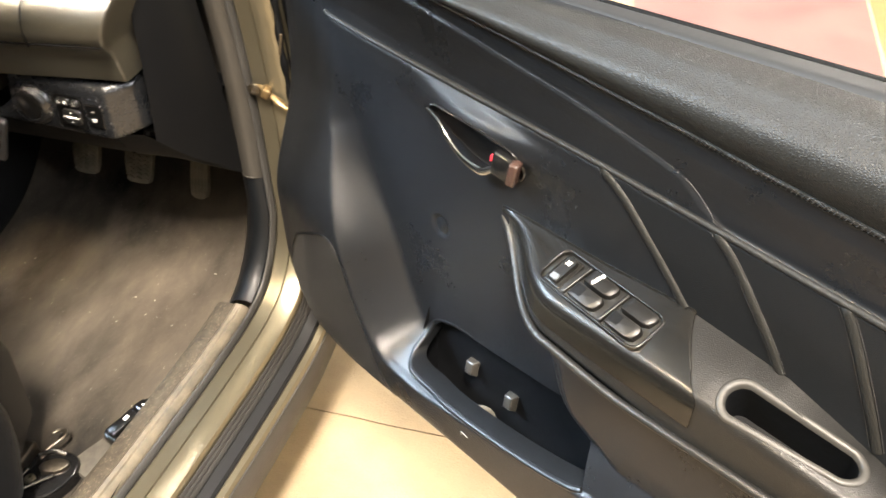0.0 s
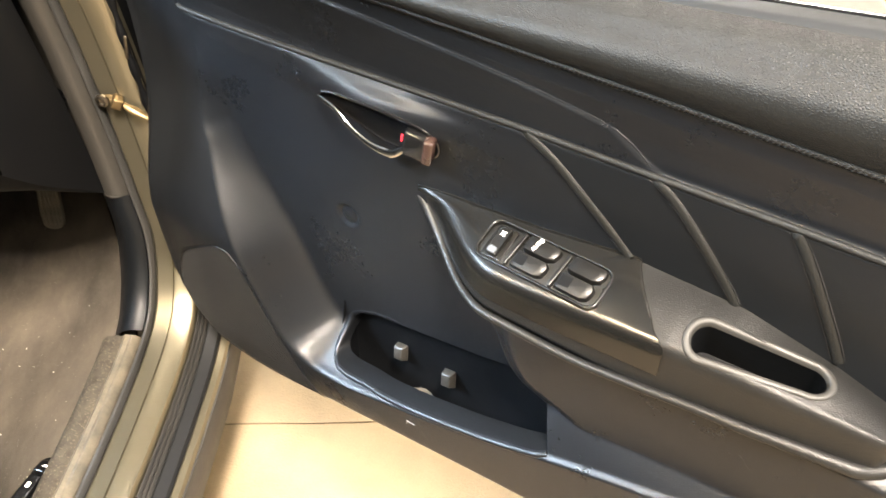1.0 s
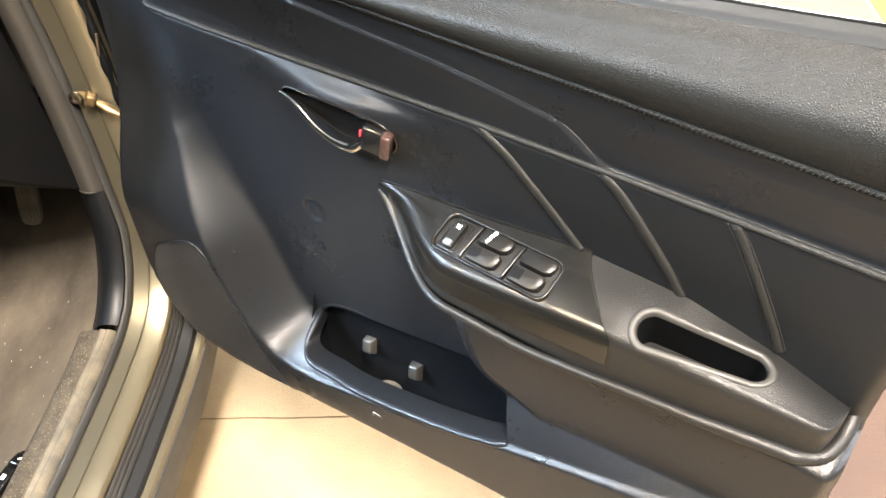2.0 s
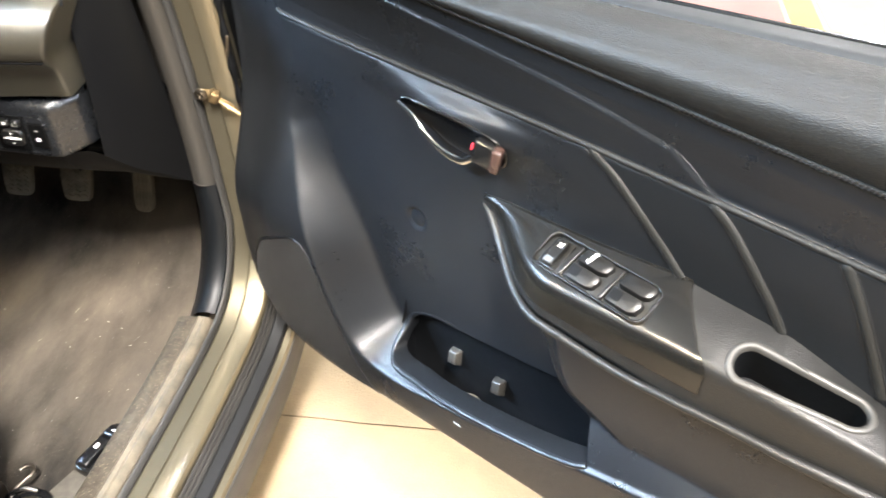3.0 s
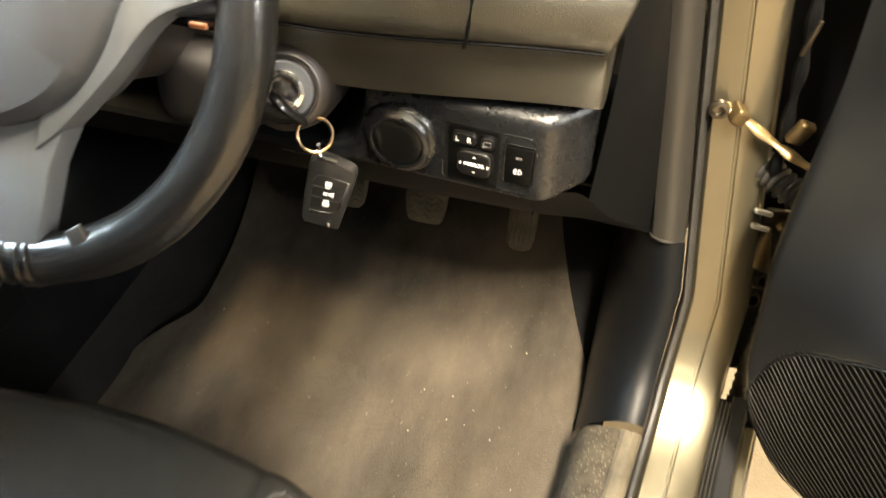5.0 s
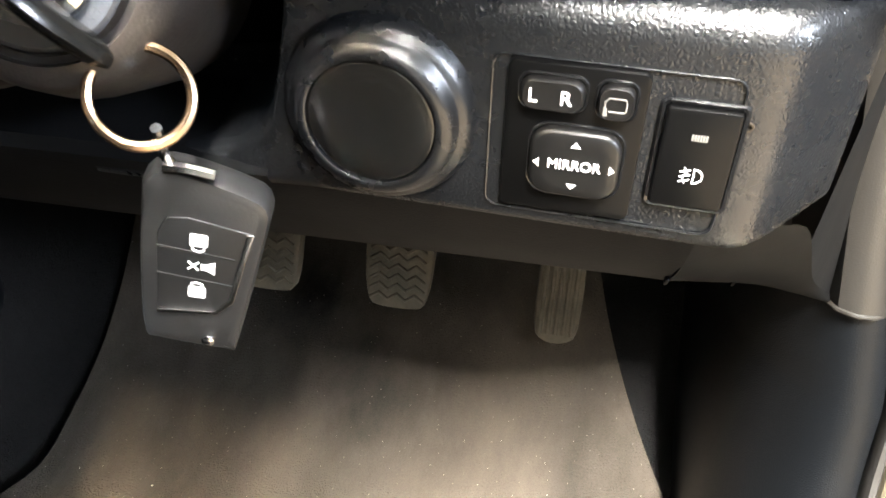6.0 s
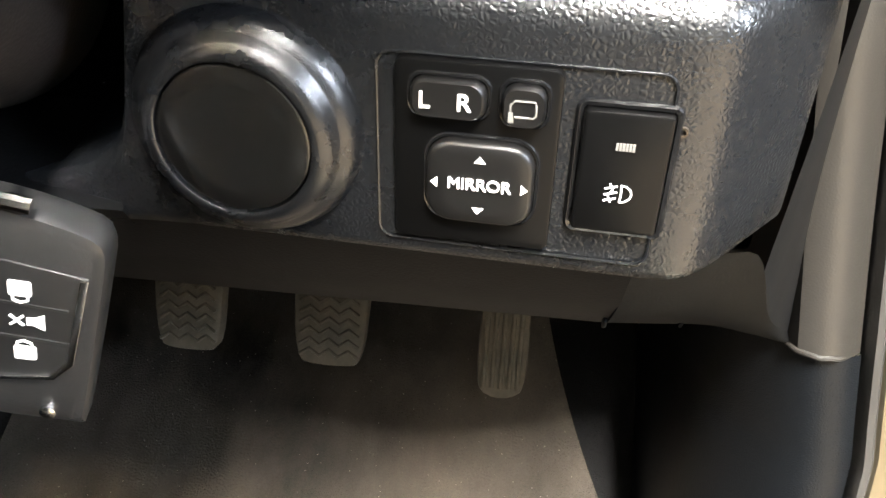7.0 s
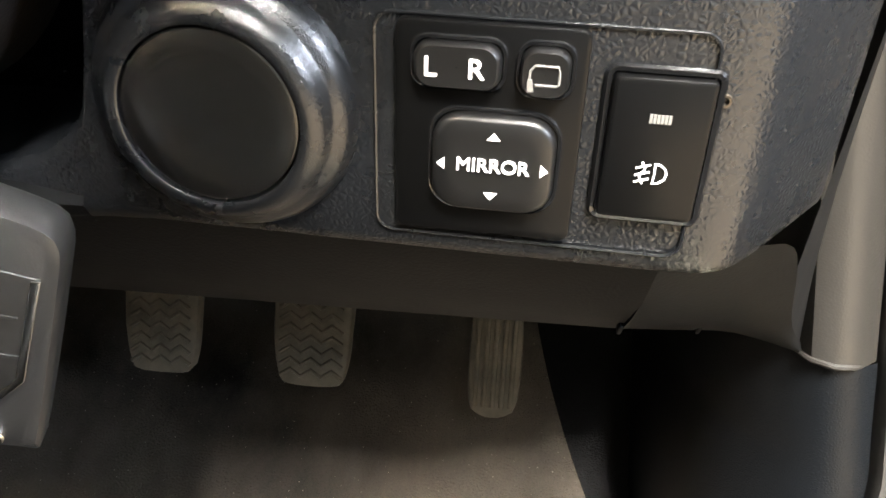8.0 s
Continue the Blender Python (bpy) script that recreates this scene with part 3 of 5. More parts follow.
def lower_panel():
    """Panel that holds the switches, turning back at its outer end."""
    rows = []
    cut = ((-0.86, -0.83, -0.81, -0.8, -0.791, -0.7862, -0.7826, -0.779, -0.777), (0.6985, 0.7, 0.704, 0.707, 0.713, 0.7215, 0.7368, 0.7554, 0.7665))
    for x in np.r_[np.linspace(-0.86, -0.8, 8), np.linspace(-0.797, -0.776, 24), np.linspace(-0.77, -0.65, 20), np.linspace(-0.648, -0.612, 26), np.linspace(-0.61, -0.6, 4)]:
        e = 0.0032 * math.log1p(math.exp((x + 0.6285) / 0.0032))
        y0, top, bot = 0.8215 - 0.06 * (x + 0.7) + 1.05 * e, float(np.interp(x, *cut)) + 0.12 * e, 0.694 + 0.26 * e - 0.008 * float(sst(-x, 0.77, 0.85))
        c = min(0.014, 0.35 * (top - bot))
        r = [(x, y0 + 0.08, top + 0.018 * c / 0.014), (x, y0 + 0.04, top + 0.012 * c / 0.014), (x, y0 + 0.022, top + 0.0085 * c / 0.014)]
        r += [(x, y0 + c * (1 - math.cos(a)), top + c * (math.sin(a) - 0.535)) for a in np.linspace(1.35, 0.0, 9)]
        h = top - 0.535 * c - bot
        r += [(x, y0, bot + h * k) for k in (0.75, 0.5, 0.25)] + [(x, y0 + 0.0003, bot + 0.003), (x, y0 + 0.0015, bot), (x, y0 + 0.0045, bot - 0.002), (x, y0 + 0.01, bot - 0.004), (x, y0 + 0.025, bot - 0.006), (x, y0 + 0.07, bot - 0.006)]
        rows.append(r)
    rows.append([(-0.5975, p[1] + 0.012, p[2]) for p in rows[-1]])
    rows.append([(-0.6, p[1] + 0.06, p[2]) for p in rows[-1]])
    return grid(rows)


part("switch_panel", lower_panel(), "dash", dash, "leather-grained switch panel with a worn shiny edge")
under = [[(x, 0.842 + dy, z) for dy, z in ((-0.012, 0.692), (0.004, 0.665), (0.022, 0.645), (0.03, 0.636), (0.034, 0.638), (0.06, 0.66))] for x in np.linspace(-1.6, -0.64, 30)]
part("knee_panel", grid(under), "kick", dash, "lower knee panel blackened for the shade under the dashboard")
# column cover blackened: the dark gap beside the column is put into its colour
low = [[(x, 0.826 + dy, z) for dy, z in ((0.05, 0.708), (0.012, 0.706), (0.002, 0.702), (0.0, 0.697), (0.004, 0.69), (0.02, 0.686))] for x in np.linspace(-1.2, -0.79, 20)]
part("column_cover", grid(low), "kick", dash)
brow = spline([(-0.64, 0.83, 0.692), (-0.612, 0.842, 0.69), (-0.599, 0.852, 0.682), (-0.575, 0.897, 0.628), (-0.553, 0.938, 0.59), (-0.531, 0.98, 0.556)], 40)
hem = spline([(-0.64, 0.872, 0.636), (-0.605, 0.9, 0.617), (-0.57, 0.945, 0.585), (-0.535, 0.984, 0.55)], 40)
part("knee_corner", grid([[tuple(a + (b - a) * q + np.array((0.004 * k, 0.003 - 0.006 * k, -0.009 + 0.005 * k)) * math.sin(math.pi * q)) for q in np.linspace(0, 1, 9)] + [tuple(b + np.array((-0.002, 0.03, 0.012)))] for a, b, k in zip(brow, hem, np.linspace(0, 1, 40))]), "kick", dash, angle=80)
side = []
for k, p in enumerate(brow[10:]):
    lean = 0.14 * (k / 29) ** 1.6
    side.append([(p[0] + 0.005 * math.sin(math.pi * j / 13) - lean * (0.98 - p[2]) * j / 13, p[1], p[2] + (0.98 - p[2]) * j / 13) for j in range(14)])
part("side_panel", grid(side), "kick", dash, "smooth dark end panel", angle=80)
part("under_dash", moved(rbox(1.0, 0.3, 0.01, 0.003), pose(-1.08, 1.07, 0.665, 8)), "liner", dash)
for x, y, z in ((-0.641, 0.867, 0.641), (-0.608, 0.893, 0.624)):
    part("clip_slot", moved(rbox(0.0016, 0.004, 0.006, 0.0005), pose(x, y, z, 30)), "liner", dash)
vent = part("vent", moved(rbox(0.14, 0.03, 0.05, 0.006), pose(-0.7, 0.842, 0.938)), "gloss", dash, "black air vent")
for k in range(4):
    part("slat", moved(rbox(0.125, 0.014, 0.0025, 0.001), pose(-0.7, 0.828, 0.923 + 0.01 * k, 20)), "smooth", vent)

FACE = axes((-0.7, 0.8213, 0.7265), (1, -0.06, 0), (0, 0.0, 1))  # x along the panel, y up, z towards the driver


def on_face(x, y, z=0.0):
    return FACE @ Matrix.Translation((x, y, z))


part("round_blank", moved(lathe([(0.0328, -0.003), (0.032, 0.0008), (0.0306, 0.0034), (0.0292, 0.005), (0.028, 0.0056), (0.0272, 0.0064), (0.0262, 0.0082), (0.0248, 0.0096), (0.0234, 0.0104), (0.0222, 0.0107), (0.0214, 0.0106), (0.0211, 0.0103), (0.021, 0.008), (0.021, 0.005)], 64), on_face(-0.0485, 0.0024)), "boss", dash, "round raised boss with a stepped rim")
part("blank_disc", moved(lathe([(0.0001, 0.0101), (0.014, 0.0101), (0.0198, 0.01), (0.0205, 0.0096), (0.0207, 0.004)], 64), on_face(-0.0485, 0.0024)), "smooth", dash, "flat round blanking disc")
frame_pts = rrect(0.0725, 0.0535, 0.004)
part("insert_joint", tube([(x, y, 0.0) for x, y in frame_pts], 0.0004, 5, closed=True, up=(0.1, 0.1, 1)), "boss", dash, m=on_face(0.0235, -0.0003, 0.0002))
mirror_switch = part("mirror_switch", plate(rrect(0.0415, 0.0505, 0.0025), 0.006, 0.0007), "switchplate", dash, "black mirror adjuster switch", m=on_face(0.0128, 0.0006, 0.0024))


def cushion_button(w, h, r, height):
    rows = []
    for k, z in ((1.0, 0.0), (1.0, height * 0.55), (0.965, height * 0.85), (0.9, height), (0.6, height * 0.97), (0.02, height * 0.95)):
        rows.append([(x * k, y * k, z) for x, y in rrect(w, h, r, 6)])
    return grid(rows, close=True)


for w, h, x, y, r in ((0.0188, 0.0098, -0.0068, 0.0165, 0.0036), (0.0104, 0.0105, 0.0118, 0.0163, 0.0034), (0.0276, 0.0232, 0.002, -0.0058, 0.0066)):
    part("button", cushion_button(w, h, r, 0.0034), "button", mirror_switch, "", m=Matrix.Translation((x, y, 0.0)))
    part("button_surround", tube([(px, py, 0) for px, py in rrect(w + 0.0014, h + 0.0014, r, 6)], 0.0006, 5, closed=True, up=(0.1, 0.1, 1)), "gloss", mirror_switch, m=Matrix.Translation((x, y, 0.0002)))
for t, s, x, y, z in (("L", 0.0062, -0.0125, 0.0162, 0.0034), ("R", 0.0062, -0.0028, 0.0162, 0.0034), ("MIRROR", 0.0045, 0.002, -0.0057, 0.0034)):
    part("lettering", words(t, s), "white", mirror_switch, "white lettering", m=Matrix.Translation((x, y, z)))
for a, x, y in ((90, 0.002, 0.0014), (270, 0.002, -0.013), (0, 0.0134, -0.0057), (180, -0.0094, -0.0057)):
    tri = [(0.0011, 0), (-0.0007, 0.0015), (-0.0007, -0.0015)]
    part("arrow", plate(tri, 0.0006), "white", mirror_switch, m=Matrix.Translation((x, y, 0.0036)) @ pose(0, 0, 0, 0, 0, a))
part("mirror_mark", tube([(-0.0032, -0.0026, 0), (-0.0032, 0.001, 0), (-0.0022, 0.0022, 0), (0.0026, 0.0022, 0), (0.003, 0.001, 0), (0.003, -0.0014, 0), (0.0024, -0.002, 0), (-0.002, -0.002, 0)], 0.0003, 5, up=(0.1, 0.1, 1)), "icon", mirror_switch, m=Matrix.Translation((0.0118, 0.0161, 0.0034)))
part("mirror_mark_foot", plate([(-0.0036, -0.0034), (-0.0022, -0.0034), (-0.0026, -0.0008), (-0.0036, -0.0008)], 0.0004), "icon", mirror_switch, m=Matrix.Translation((0.0118, 0.0161, 0.0038)))

fog_switch = part("fog_switch", plate(rrect(0.0215, 0.0335, 0.0012), 0.008, 0.0009), "switchplate", dash, "black push switch with a fog lamp symbol", m=on_face(0.0497, 0.0004, 0.003))
part("switch_surround", tube([(x, y, 0) for x, y in rrect(0.0238, 0.0358, 0.002)], 0.0009, 5, closed=True, up=(0.1, 0.1, 1)), "gloss", fog_switch, m=Matrix.Translation((0, 0, -0.0026)))
for k in range(6):
    part("lamp_bar", plate([(0.0003, 0.001), (-0.0003, 0.001), (-0.0003, -0.001), (0.0003, -0.001)], 0.0003), "icon", fog_switch, m=Matrix.Translation((-0.002 + k * 0.0008, 0.008, 0.0003)))
dee = [(0.0002, 0.0024, 0), (0.0014, 0.0022, 0), (0.0026, 0.0012, 0), (0.0029, 0, 0), (0.0026, -0.0012, 0), (0.0014, -0.0022, 0), (0.0002, -0.0024, 0), (0.0004, 0, 0)]
part("fog_symbol", tube(dee, 0.00028, 6, closed=True, up=(0.1, 0.1, 1)), "white", fog_switch, m=Matrix.Translation((0.0003, -0.0048, 0.0003)))
for y in (0.0017, 0.0, -0.0017):
    part("fog_beam", tube([(-0.0038, y - 0.0006, 0), (-0.0007, y + 0.0004, 0)], 0.00026, 6, up=(0.1, 0.1, 1)), "white", fog_switch, m=Matrix.Translation((0.0003, -0.0048, 0.0003)))
part("fog_wave", tube(spline([(-0.0026, 0.0026, 0), (-0.0018, 0.001, 0), (-0.0028, -0.0006, 0), (-0.002, -0.0026, 0)], 14), 0.00024, 6, up=(0.1, 0.1, 1)), "white", fog_switch, m=Matrix.Translation((0.0003, -0.0048, 0.0003)))
part("pin_hole", moved(lathe([(0.0016, 0.0), (0.0014, 0.0006), (0.0009, 0.0006), (0.0007, -0.001)], 16), on_face(0.0625, 0.0125, 0.0)), "steel", dash, "small metal-rimmed hole")

# ---- steering column, ignition, key ----
column = thing("steering_column", "dark brown grey plastic steering column cover with an ignition lock", "steering column")
COL = axes((-0.95, 0.72, 0.868), (1, 0, 0), (0, 0.43, 0.9))
part("shroud", moved(rbox(0.105, 0.09, 0.2, 0.03, 5), COL @ pose(0, -0.01, -0.08)), "ignition", column)
LOCK = axes((-0.823, 0.78, 0.785), (0.96, 0.28, 0.0), (0, 0.33, 0.94))
part("lock_housing", moved(lathe([(0.044, -0.09), (0.039, -0.03), (0.034, -0.008), (0.031, -0.001), (0.026, 0.002), (0.0255, -0.001), (0.0235, -0.001), (0.0225, 0.003)], 40), LOCK), "ignition", column, "round ignition housing")
part("lock_bridge", moved(rbox(0.1, 0.07, 0.09, 0.025, 4), LOCK @ pose(-0.05, 0.0, -0.05)), "ignition", column)
part("lock_face", moved(lathe([(0.0225, 0.002), (0.021, 0.0035), (0.016, 0.0035), (0.0155, 0.005)], 36), LOCK), "hub", column)
part("lock_ring", moved(lathe([(0.016, 0.003), (0.0155, 0.0065), (0.013, 0.0075), (0.0105, 0.0065), (0.01, 0.003), (0.0001, 0.002)], 36), LOCK), "chrome", column, "worn chrome lock ring")

car_key = thing("car_key", "black flip key hanging from the ignition by a copper ring", "car key")
part("key_head", tube(spline([(-0.824, 0.778, 0.786), (-0.821, 0.766, 0.786), (-0.814, 0.766, 0.777), (-0.806, 0.774, 0.763)], 20), np.interp(np.linspace(0, 1, 20), (0, 0.3, 0.9, 1), (0.0045, 0.0075, 0.0065, 0.004)), 12, flat=0.55, up=(0.5, 0.3, 0.8)), "smooth", car_key, "worn black key head in the lock")
RING = axes((-0.8008, 0.7768, 0.7517), (0.9, 0.43, 0.0), (-0.215, 0.45, 0.83))
part("split_ring", tube([(0.0132 * math.cos(a), 0.0132 * math.sin(a), 0.0008 * math.sin(a / 2)) for a in np.linspace(0, 2 * math.pi, 48, endpoint=False)], 0.0016, 8, closed=True, up=(0.05, 0.03, 1)), "copper", car_key, "copper coloured split ring", m=RING)
part("link", tube([(-0.7995, 0.7785, 0.7415), (-0.8005, 0.781, 0.7355), (-0.8012, 0.7825, 0.73), (-0.7998, 0.784, 0.7255)], 0.0017, 8), "chrome", car_key)
part("fob_loop", tube(spline([(-0.802, 0.782, 0.7265), (-0.796, 0.7832, 0.7258), (-0.788, 0.785, 0.7232)], 10), 0.002, 8), "chrome", car_key)
FOB = axes((-0.7985, 0.784, 0.6865), (0.97, 0.19, -0.2), (0.2, 0.0, 0.98))
fob_pts = [(-0.0185, 0.031), (-0.013, 0.0365), (0.0, 0.0355), (0.016, 0.031), (0.0195, 0.0265), (0.0195, 0.018), (0.013, -0.034), (0.01, -0.0365), (-0.014, -0.0352), (-0.0185, -0.0315), (-0.0195, 0.0)]
body = merge(plate(spline(fob_pts + fob_pts[:1], 66)[:-1].tolist(), 0.0065, 0.003), moved(plate(spline(fob_pts + fob_pts[:1], 66)[:-1].tolist(), 0.0065, 0.003), Matrix.Diagonal((1, 1, -1, 1)) @ Matrix.Translation((0, 0, 0.013))))
bmesh.ops.recalc_face_normals(body, faces=body.faces)
fob = part("fob", body, "fob", car_key, "dark grey key fob", m=FOB)
part("button_field", plate([(-0.0135, 0.014), (-0.0105, 0.0205), (-0.004, 0.0215), (0.0155, 0.0185), (0.0105, -0.012), (0.005, -0.018), (-0.0135, -0.0185)], 0.0012, 0.0004), "fobkey", fob, m=Matrix.Translation((0, 0, 0.0006)))
part("chrome_trim", plate([(0.0136, 0.0182), (0.0158, 0.0186), (0.0112, -0.0115), (0.006, -0.0178), (-0.0135, -0.0203), (-0.0135, -0.0187), (0.0046, -0.0166), (0.0093, -0.0107)], 0.0014, 0.0003), "chrome", fob, m=Matrix.Translation((0, 0, 0.0012)))
for y in (0.0085, -0.003):
    part("button_gap", plate([(-0.0135, y + 0.0009), (0.0105, y - 0.0008), (0.0103, y - 0.0016), (-0.0135, y + 0.0001)], 0.0006), "fob", fob, m=Matrix.Translation((0, 0, 0.001)))
for y, up in ((0.0135, True), (-0.0085, False)):
    lock = part("lock_symbol", plate(rrect(0.0056, 0.0048, 0.0007, 3), 0.0004), "white", fob, "white padlock symbol", m=Matrix.Translation((-0.0008, y, 0.0012)))
    part("shackle", tube([(-0.0018, 0.0024, 0), (-0.0018, 0.0036, 0), (0, 0.0044, 0), (0.0018, 0.0036, 0), (0.0018, 0.0024, 0)], 0.0004, 5, up=(0.1, 0.1, 1)), "white", lock, m=Matrix.Diagonal((1, -1 if up else 1, 1, 1)))
horn = [(-0.0008, 0.0012), (0.0008, 0.0012), (0.0036, 0.0026), (0.0036, -0.0026), (0.0008, -0.0012), (-0.0008, -0.0012)]
part("horn_symbol", plate(horn, 0.0004), "white", fob, m=Matrix.Translation((0.001, 0.0027, 0.0012)))
for s in (1, -1):
    part("horn_cross", tube([(-0.0048, -0.0016 * s, 0), (-0.0016, 0.0016 * s, 0)], 0.0004, 5, up=(0.1, 0.1, 1)), "white", fob, m=Matrix.Translation((0.001, 0.0027, 0.001)))
part("screw", moved(lathe([(0.0024, 0.0), (0.0022, 0.001), (0.0012, 0.0016), (0.0001, 0.0017)], 16), Matrix.Translation((0.0035, -0.0315, 0.0))), "chrome", fob, "chrome stud")

# ---- steering wheel ----
WH = axes((-0.946, 0.673, 0.893), (1, 0, 0), (0, 0.44, 0.898))
wheel = thing("steering_wheel", "black leather covered steering wheel with grey lower spoke", "steering wheel", WH @ pose(0, 0, 0, 0, 0, 7))
RIM = 0.162
rim_rows = []
for a in np.linspace(0, 2 * math.pi, 121)[:-1]:
    r = []
    for b in np.linspace(0, 2 * math.pi, 18, endpoint=False):
        k = 0.0172 * (1 + 0.04 * noise.noise((math.cos(a) * 6, math.sin(a) * 6, b)))
        rr = RIM + k * math.cos(b)
        r.append((rr * math.cos(a), rr * math.sin(a), 0.9 * k * math.sin(b)))
    rim_rows.append(r)
rim_rows.append(rim_rows[0])
bm = grid(rim_rows, close=True)
bmesh.ops.remove_doubles(bm, verts=bm.verts, dist=1e-6)
part("rim", bm, "wheel", wheel, "padded leather rim cover with sheen")
for k, a in enumerate((-92.5, -88.5, -86)):
    c = [((RIM + 0.0177 * math.cos(b)) * math.cos(radians(a + 0.8 * math.sin(b))), (RIM + 0.0177 * math.cos(b)) * math.sin(radians(a + 0.8 * math.sin(b))), 0.0162 * math.sin(b)) for b in np.linspace(0, 2 * math.pi, 24, endpoint=False)]
    part("rim_seam", tube(c, 0.0011, 6, closed=True), "wheel", wheel)
for k in range(26):
    a = radians(178 + k * 2.6)
    z = 0.012 + 0.002 * (k % 2)
    c = [((RIM - 0.0145) * math.cos(a), (RIM - 0.0145) * math.sin(a), z - 0.002), ((RIM - 0.011) * math.cos(a + 0.02), (RIM - 0.011) * math.sin(a + 0.02), z + 0.003), ((RIM - 0.008) * math.cos(a + 0.034), (RIM - 0.008) * math.sin(a + 0.034), z + 0.0035)]
    part("stitch", tube(c, 0.0008, 5), "rubber", wheel)


def dome(outline, rings, m=None):
    """A pad: outline rings drawn in towards a centre, rows of (scale, height)."""
    p = np.array(outline)
    c = p.mean(0)
    return grid([[(*(c + (q - c) * k), h) for q in p] for k, h in rings], close=True)


hub_line = spline([(0.075, 0.055), (0.0, 0.066), (-0.075, 0.055), (-0.1, 0.02), (-0.088, -0.025), (-0.055, -0.062), (0.0, -0.078), (0.055, -0.062), (0.088, -0.025), (0.1, 0.02), (0.075, 0.055)], 80)[:-1]
part("hub", dome(hub_line, [(1.0, -0.03), (1.0, 0.012), (0.975, 0.022), (0.9, 0.03), (0.6, 0.036), (0.02, 0.038)]), "hub", wheel, "grained airbag cover")
part("emblem", tube([(0.026 * math.cos(a), 0.018 * math.sin(a), 0) for a in np.linspace(0, 2 * math.pi, 40, endpoint=False)], 0.0028, 8, closed=True, up=(0.02, 0.03, 1)), "chrome", wheel, "plain chrome oval emblem", m=pose(0, -0.004, 0.0385))
part("emblem_bar", tube([(0, -0.016, 0), (0, 0.016, 0)], 0.0026, 8), "chrome", wheel, m=pose(0, -0.004, 0.0385))
for k, (x, y, w) in enumerate(((0.012, -0.044, 0.02), (0.014, -0.05, 0.024))):
    part("embossed_bar", rbox(w, 0.0028, 0.0012, 0.0004), "hub", wheel, m=pose(x - 0.01, y + 0.008, 0.0345, 0, 0, -4))
spoke_pts = [(-0.062, -0.05), (-0.038, -0.1), (-0.021, -0.15), (0.02, -0.15), (0.036, -0.1), (0.064, -0.05)]
part("spoke", plate(spoke_pts, 0.018, 0.003), "spoke", wheel, "grey lower spoke", m=pose(0, 0, 0.012))
part("spoke_edge", tube([(-0.034, -0.085, 0.013), (-0.02, -0.148, 0.013)], 0.0009, 6), "ignition", wheel)
for s in (1, -1):
    arm = spline([(s * 0.03, -0.09), (s * 0.052, -0.075), (s * 0.085, -0.045), (s * 0.115, -0.015), (s * 0.152, -0.002), (s * 0.152, 0.01), (s * 0.11, 0.005), (s * 0.08, -0.02), (s * 0.04, -0.05)], 40)
    part("arm_trim", plate([tuple(q) for q in arm], 0.02, 0.003), "spoke", wheel, "grey spoke trim", m=pose(0, 0, 0.016))
part("arm", moved(rbox(0.31, 0.05, 0.018, 0.008), pose(0, 0.012, 0.0)), "hub", wheel)
part("clip_tab", moved(rbox(0.013, 0.012, 0.004, 0.0015), pose(0.05, -0.141, 0.012, 0, 0, 30)), "ignition", wheel)
stalk = thing("indicator_stalk", "black indicator stalk with an amber mark behind the wheel", "stalk")
part("lever", tube(spline([(-0.9, 0.735, 0.86), (-0.84, 0.73, 0.862), (-0.8, 0.725, 0.87)], 12), [0.007] * 8 + [0.009] * 4, 10), "smooth", stalk)
part("mark", moved(rbox(0.012, 0.003, 0.004, 0.001), pose(-0.845, 0.721, 0.862, 0, 0, 0)), "amber", stalk)

# ---- pedals ----


def pedal(name, x, y, z, w, h, tilt, label, ribs, mat="pedal"):
    m = pose(x, y, z, 90 - tilt, 0, 0)
    ob = thing(name, label, "pedal", m)
    outline = spline([(-w / 2, h / 2), (0, h / 2 + 0.002), (w / 2, h / 2), (w / 2 * 1.03, 0), (w / 2 * 0.9, -h * 0.38), (w / 2 * 0.62, -h / 2), (-w / 2 * 0.62, -h / 2), (-w / 2 * 0.9, -h * 0.38), (-w / 2 * 1.03, 0), (-w / 2, h / 2)], 48)[:-1]
    if ribs == "long":
        outline = spline([(-w / 2 * 0.7, h / 2), (w / 2 * 0.7, h / 2), (w / 2, h / 3), (w / 2, -h / 3), (w / 4, -h / 2), (-w / 4, -h / 2), (-w / 2, -h / 3), (-w / 2, h / 3), (-w / 2 * 0.7, h / 2)], 40)[:-1]
    part("pad", plate([tuple(p) for p in outline], 0.012, 0.003), mat, ob)
    if ribs == "long":
        for k in range(5):
            part("rib", rbox(0.0035, h * 0.82, 0.003, 0.001), mat, ob, m=pose((k - 2) * w / 5.6, 0, 0.0005))
    else:
        for k in range(7):
            zig = [((i - 3) * w / 7.2, (k - 3) * h / 8.4 + (0.0026 if i % 2 else -0.0026), 0.0005) for i in range(7)]
            part("tread", tube(zig, 0.0016, 6, up=(0.1, 0.1, 1)), mat, ob)
    part("arm", tube([(0, h / 3, -0.012), (0.004, h * 0.7, -0.03), (0.0, h + 0.14, -0.02)], 0.008, 8), "rubber", ob, "black steel arm")
    return ob


pedal("accelerator_pedal", -0.677, 1.075, 0.446, 0.034, 0.08, 18, "worn grey rubber accelerator pedal with long ribs", "long")
pedal("brake_pedal", -0.806, 1.09, 0.441, 0.053, 0.07, 20, "dusty grey rubber brake pedal with wavy tread", "zig")
pedal("clutch_pedal", -0.914, 1.09, 0.443, 0.051, 0.07, 20, "dusty grey rubber clutch pedal with wavy tread", "zig")

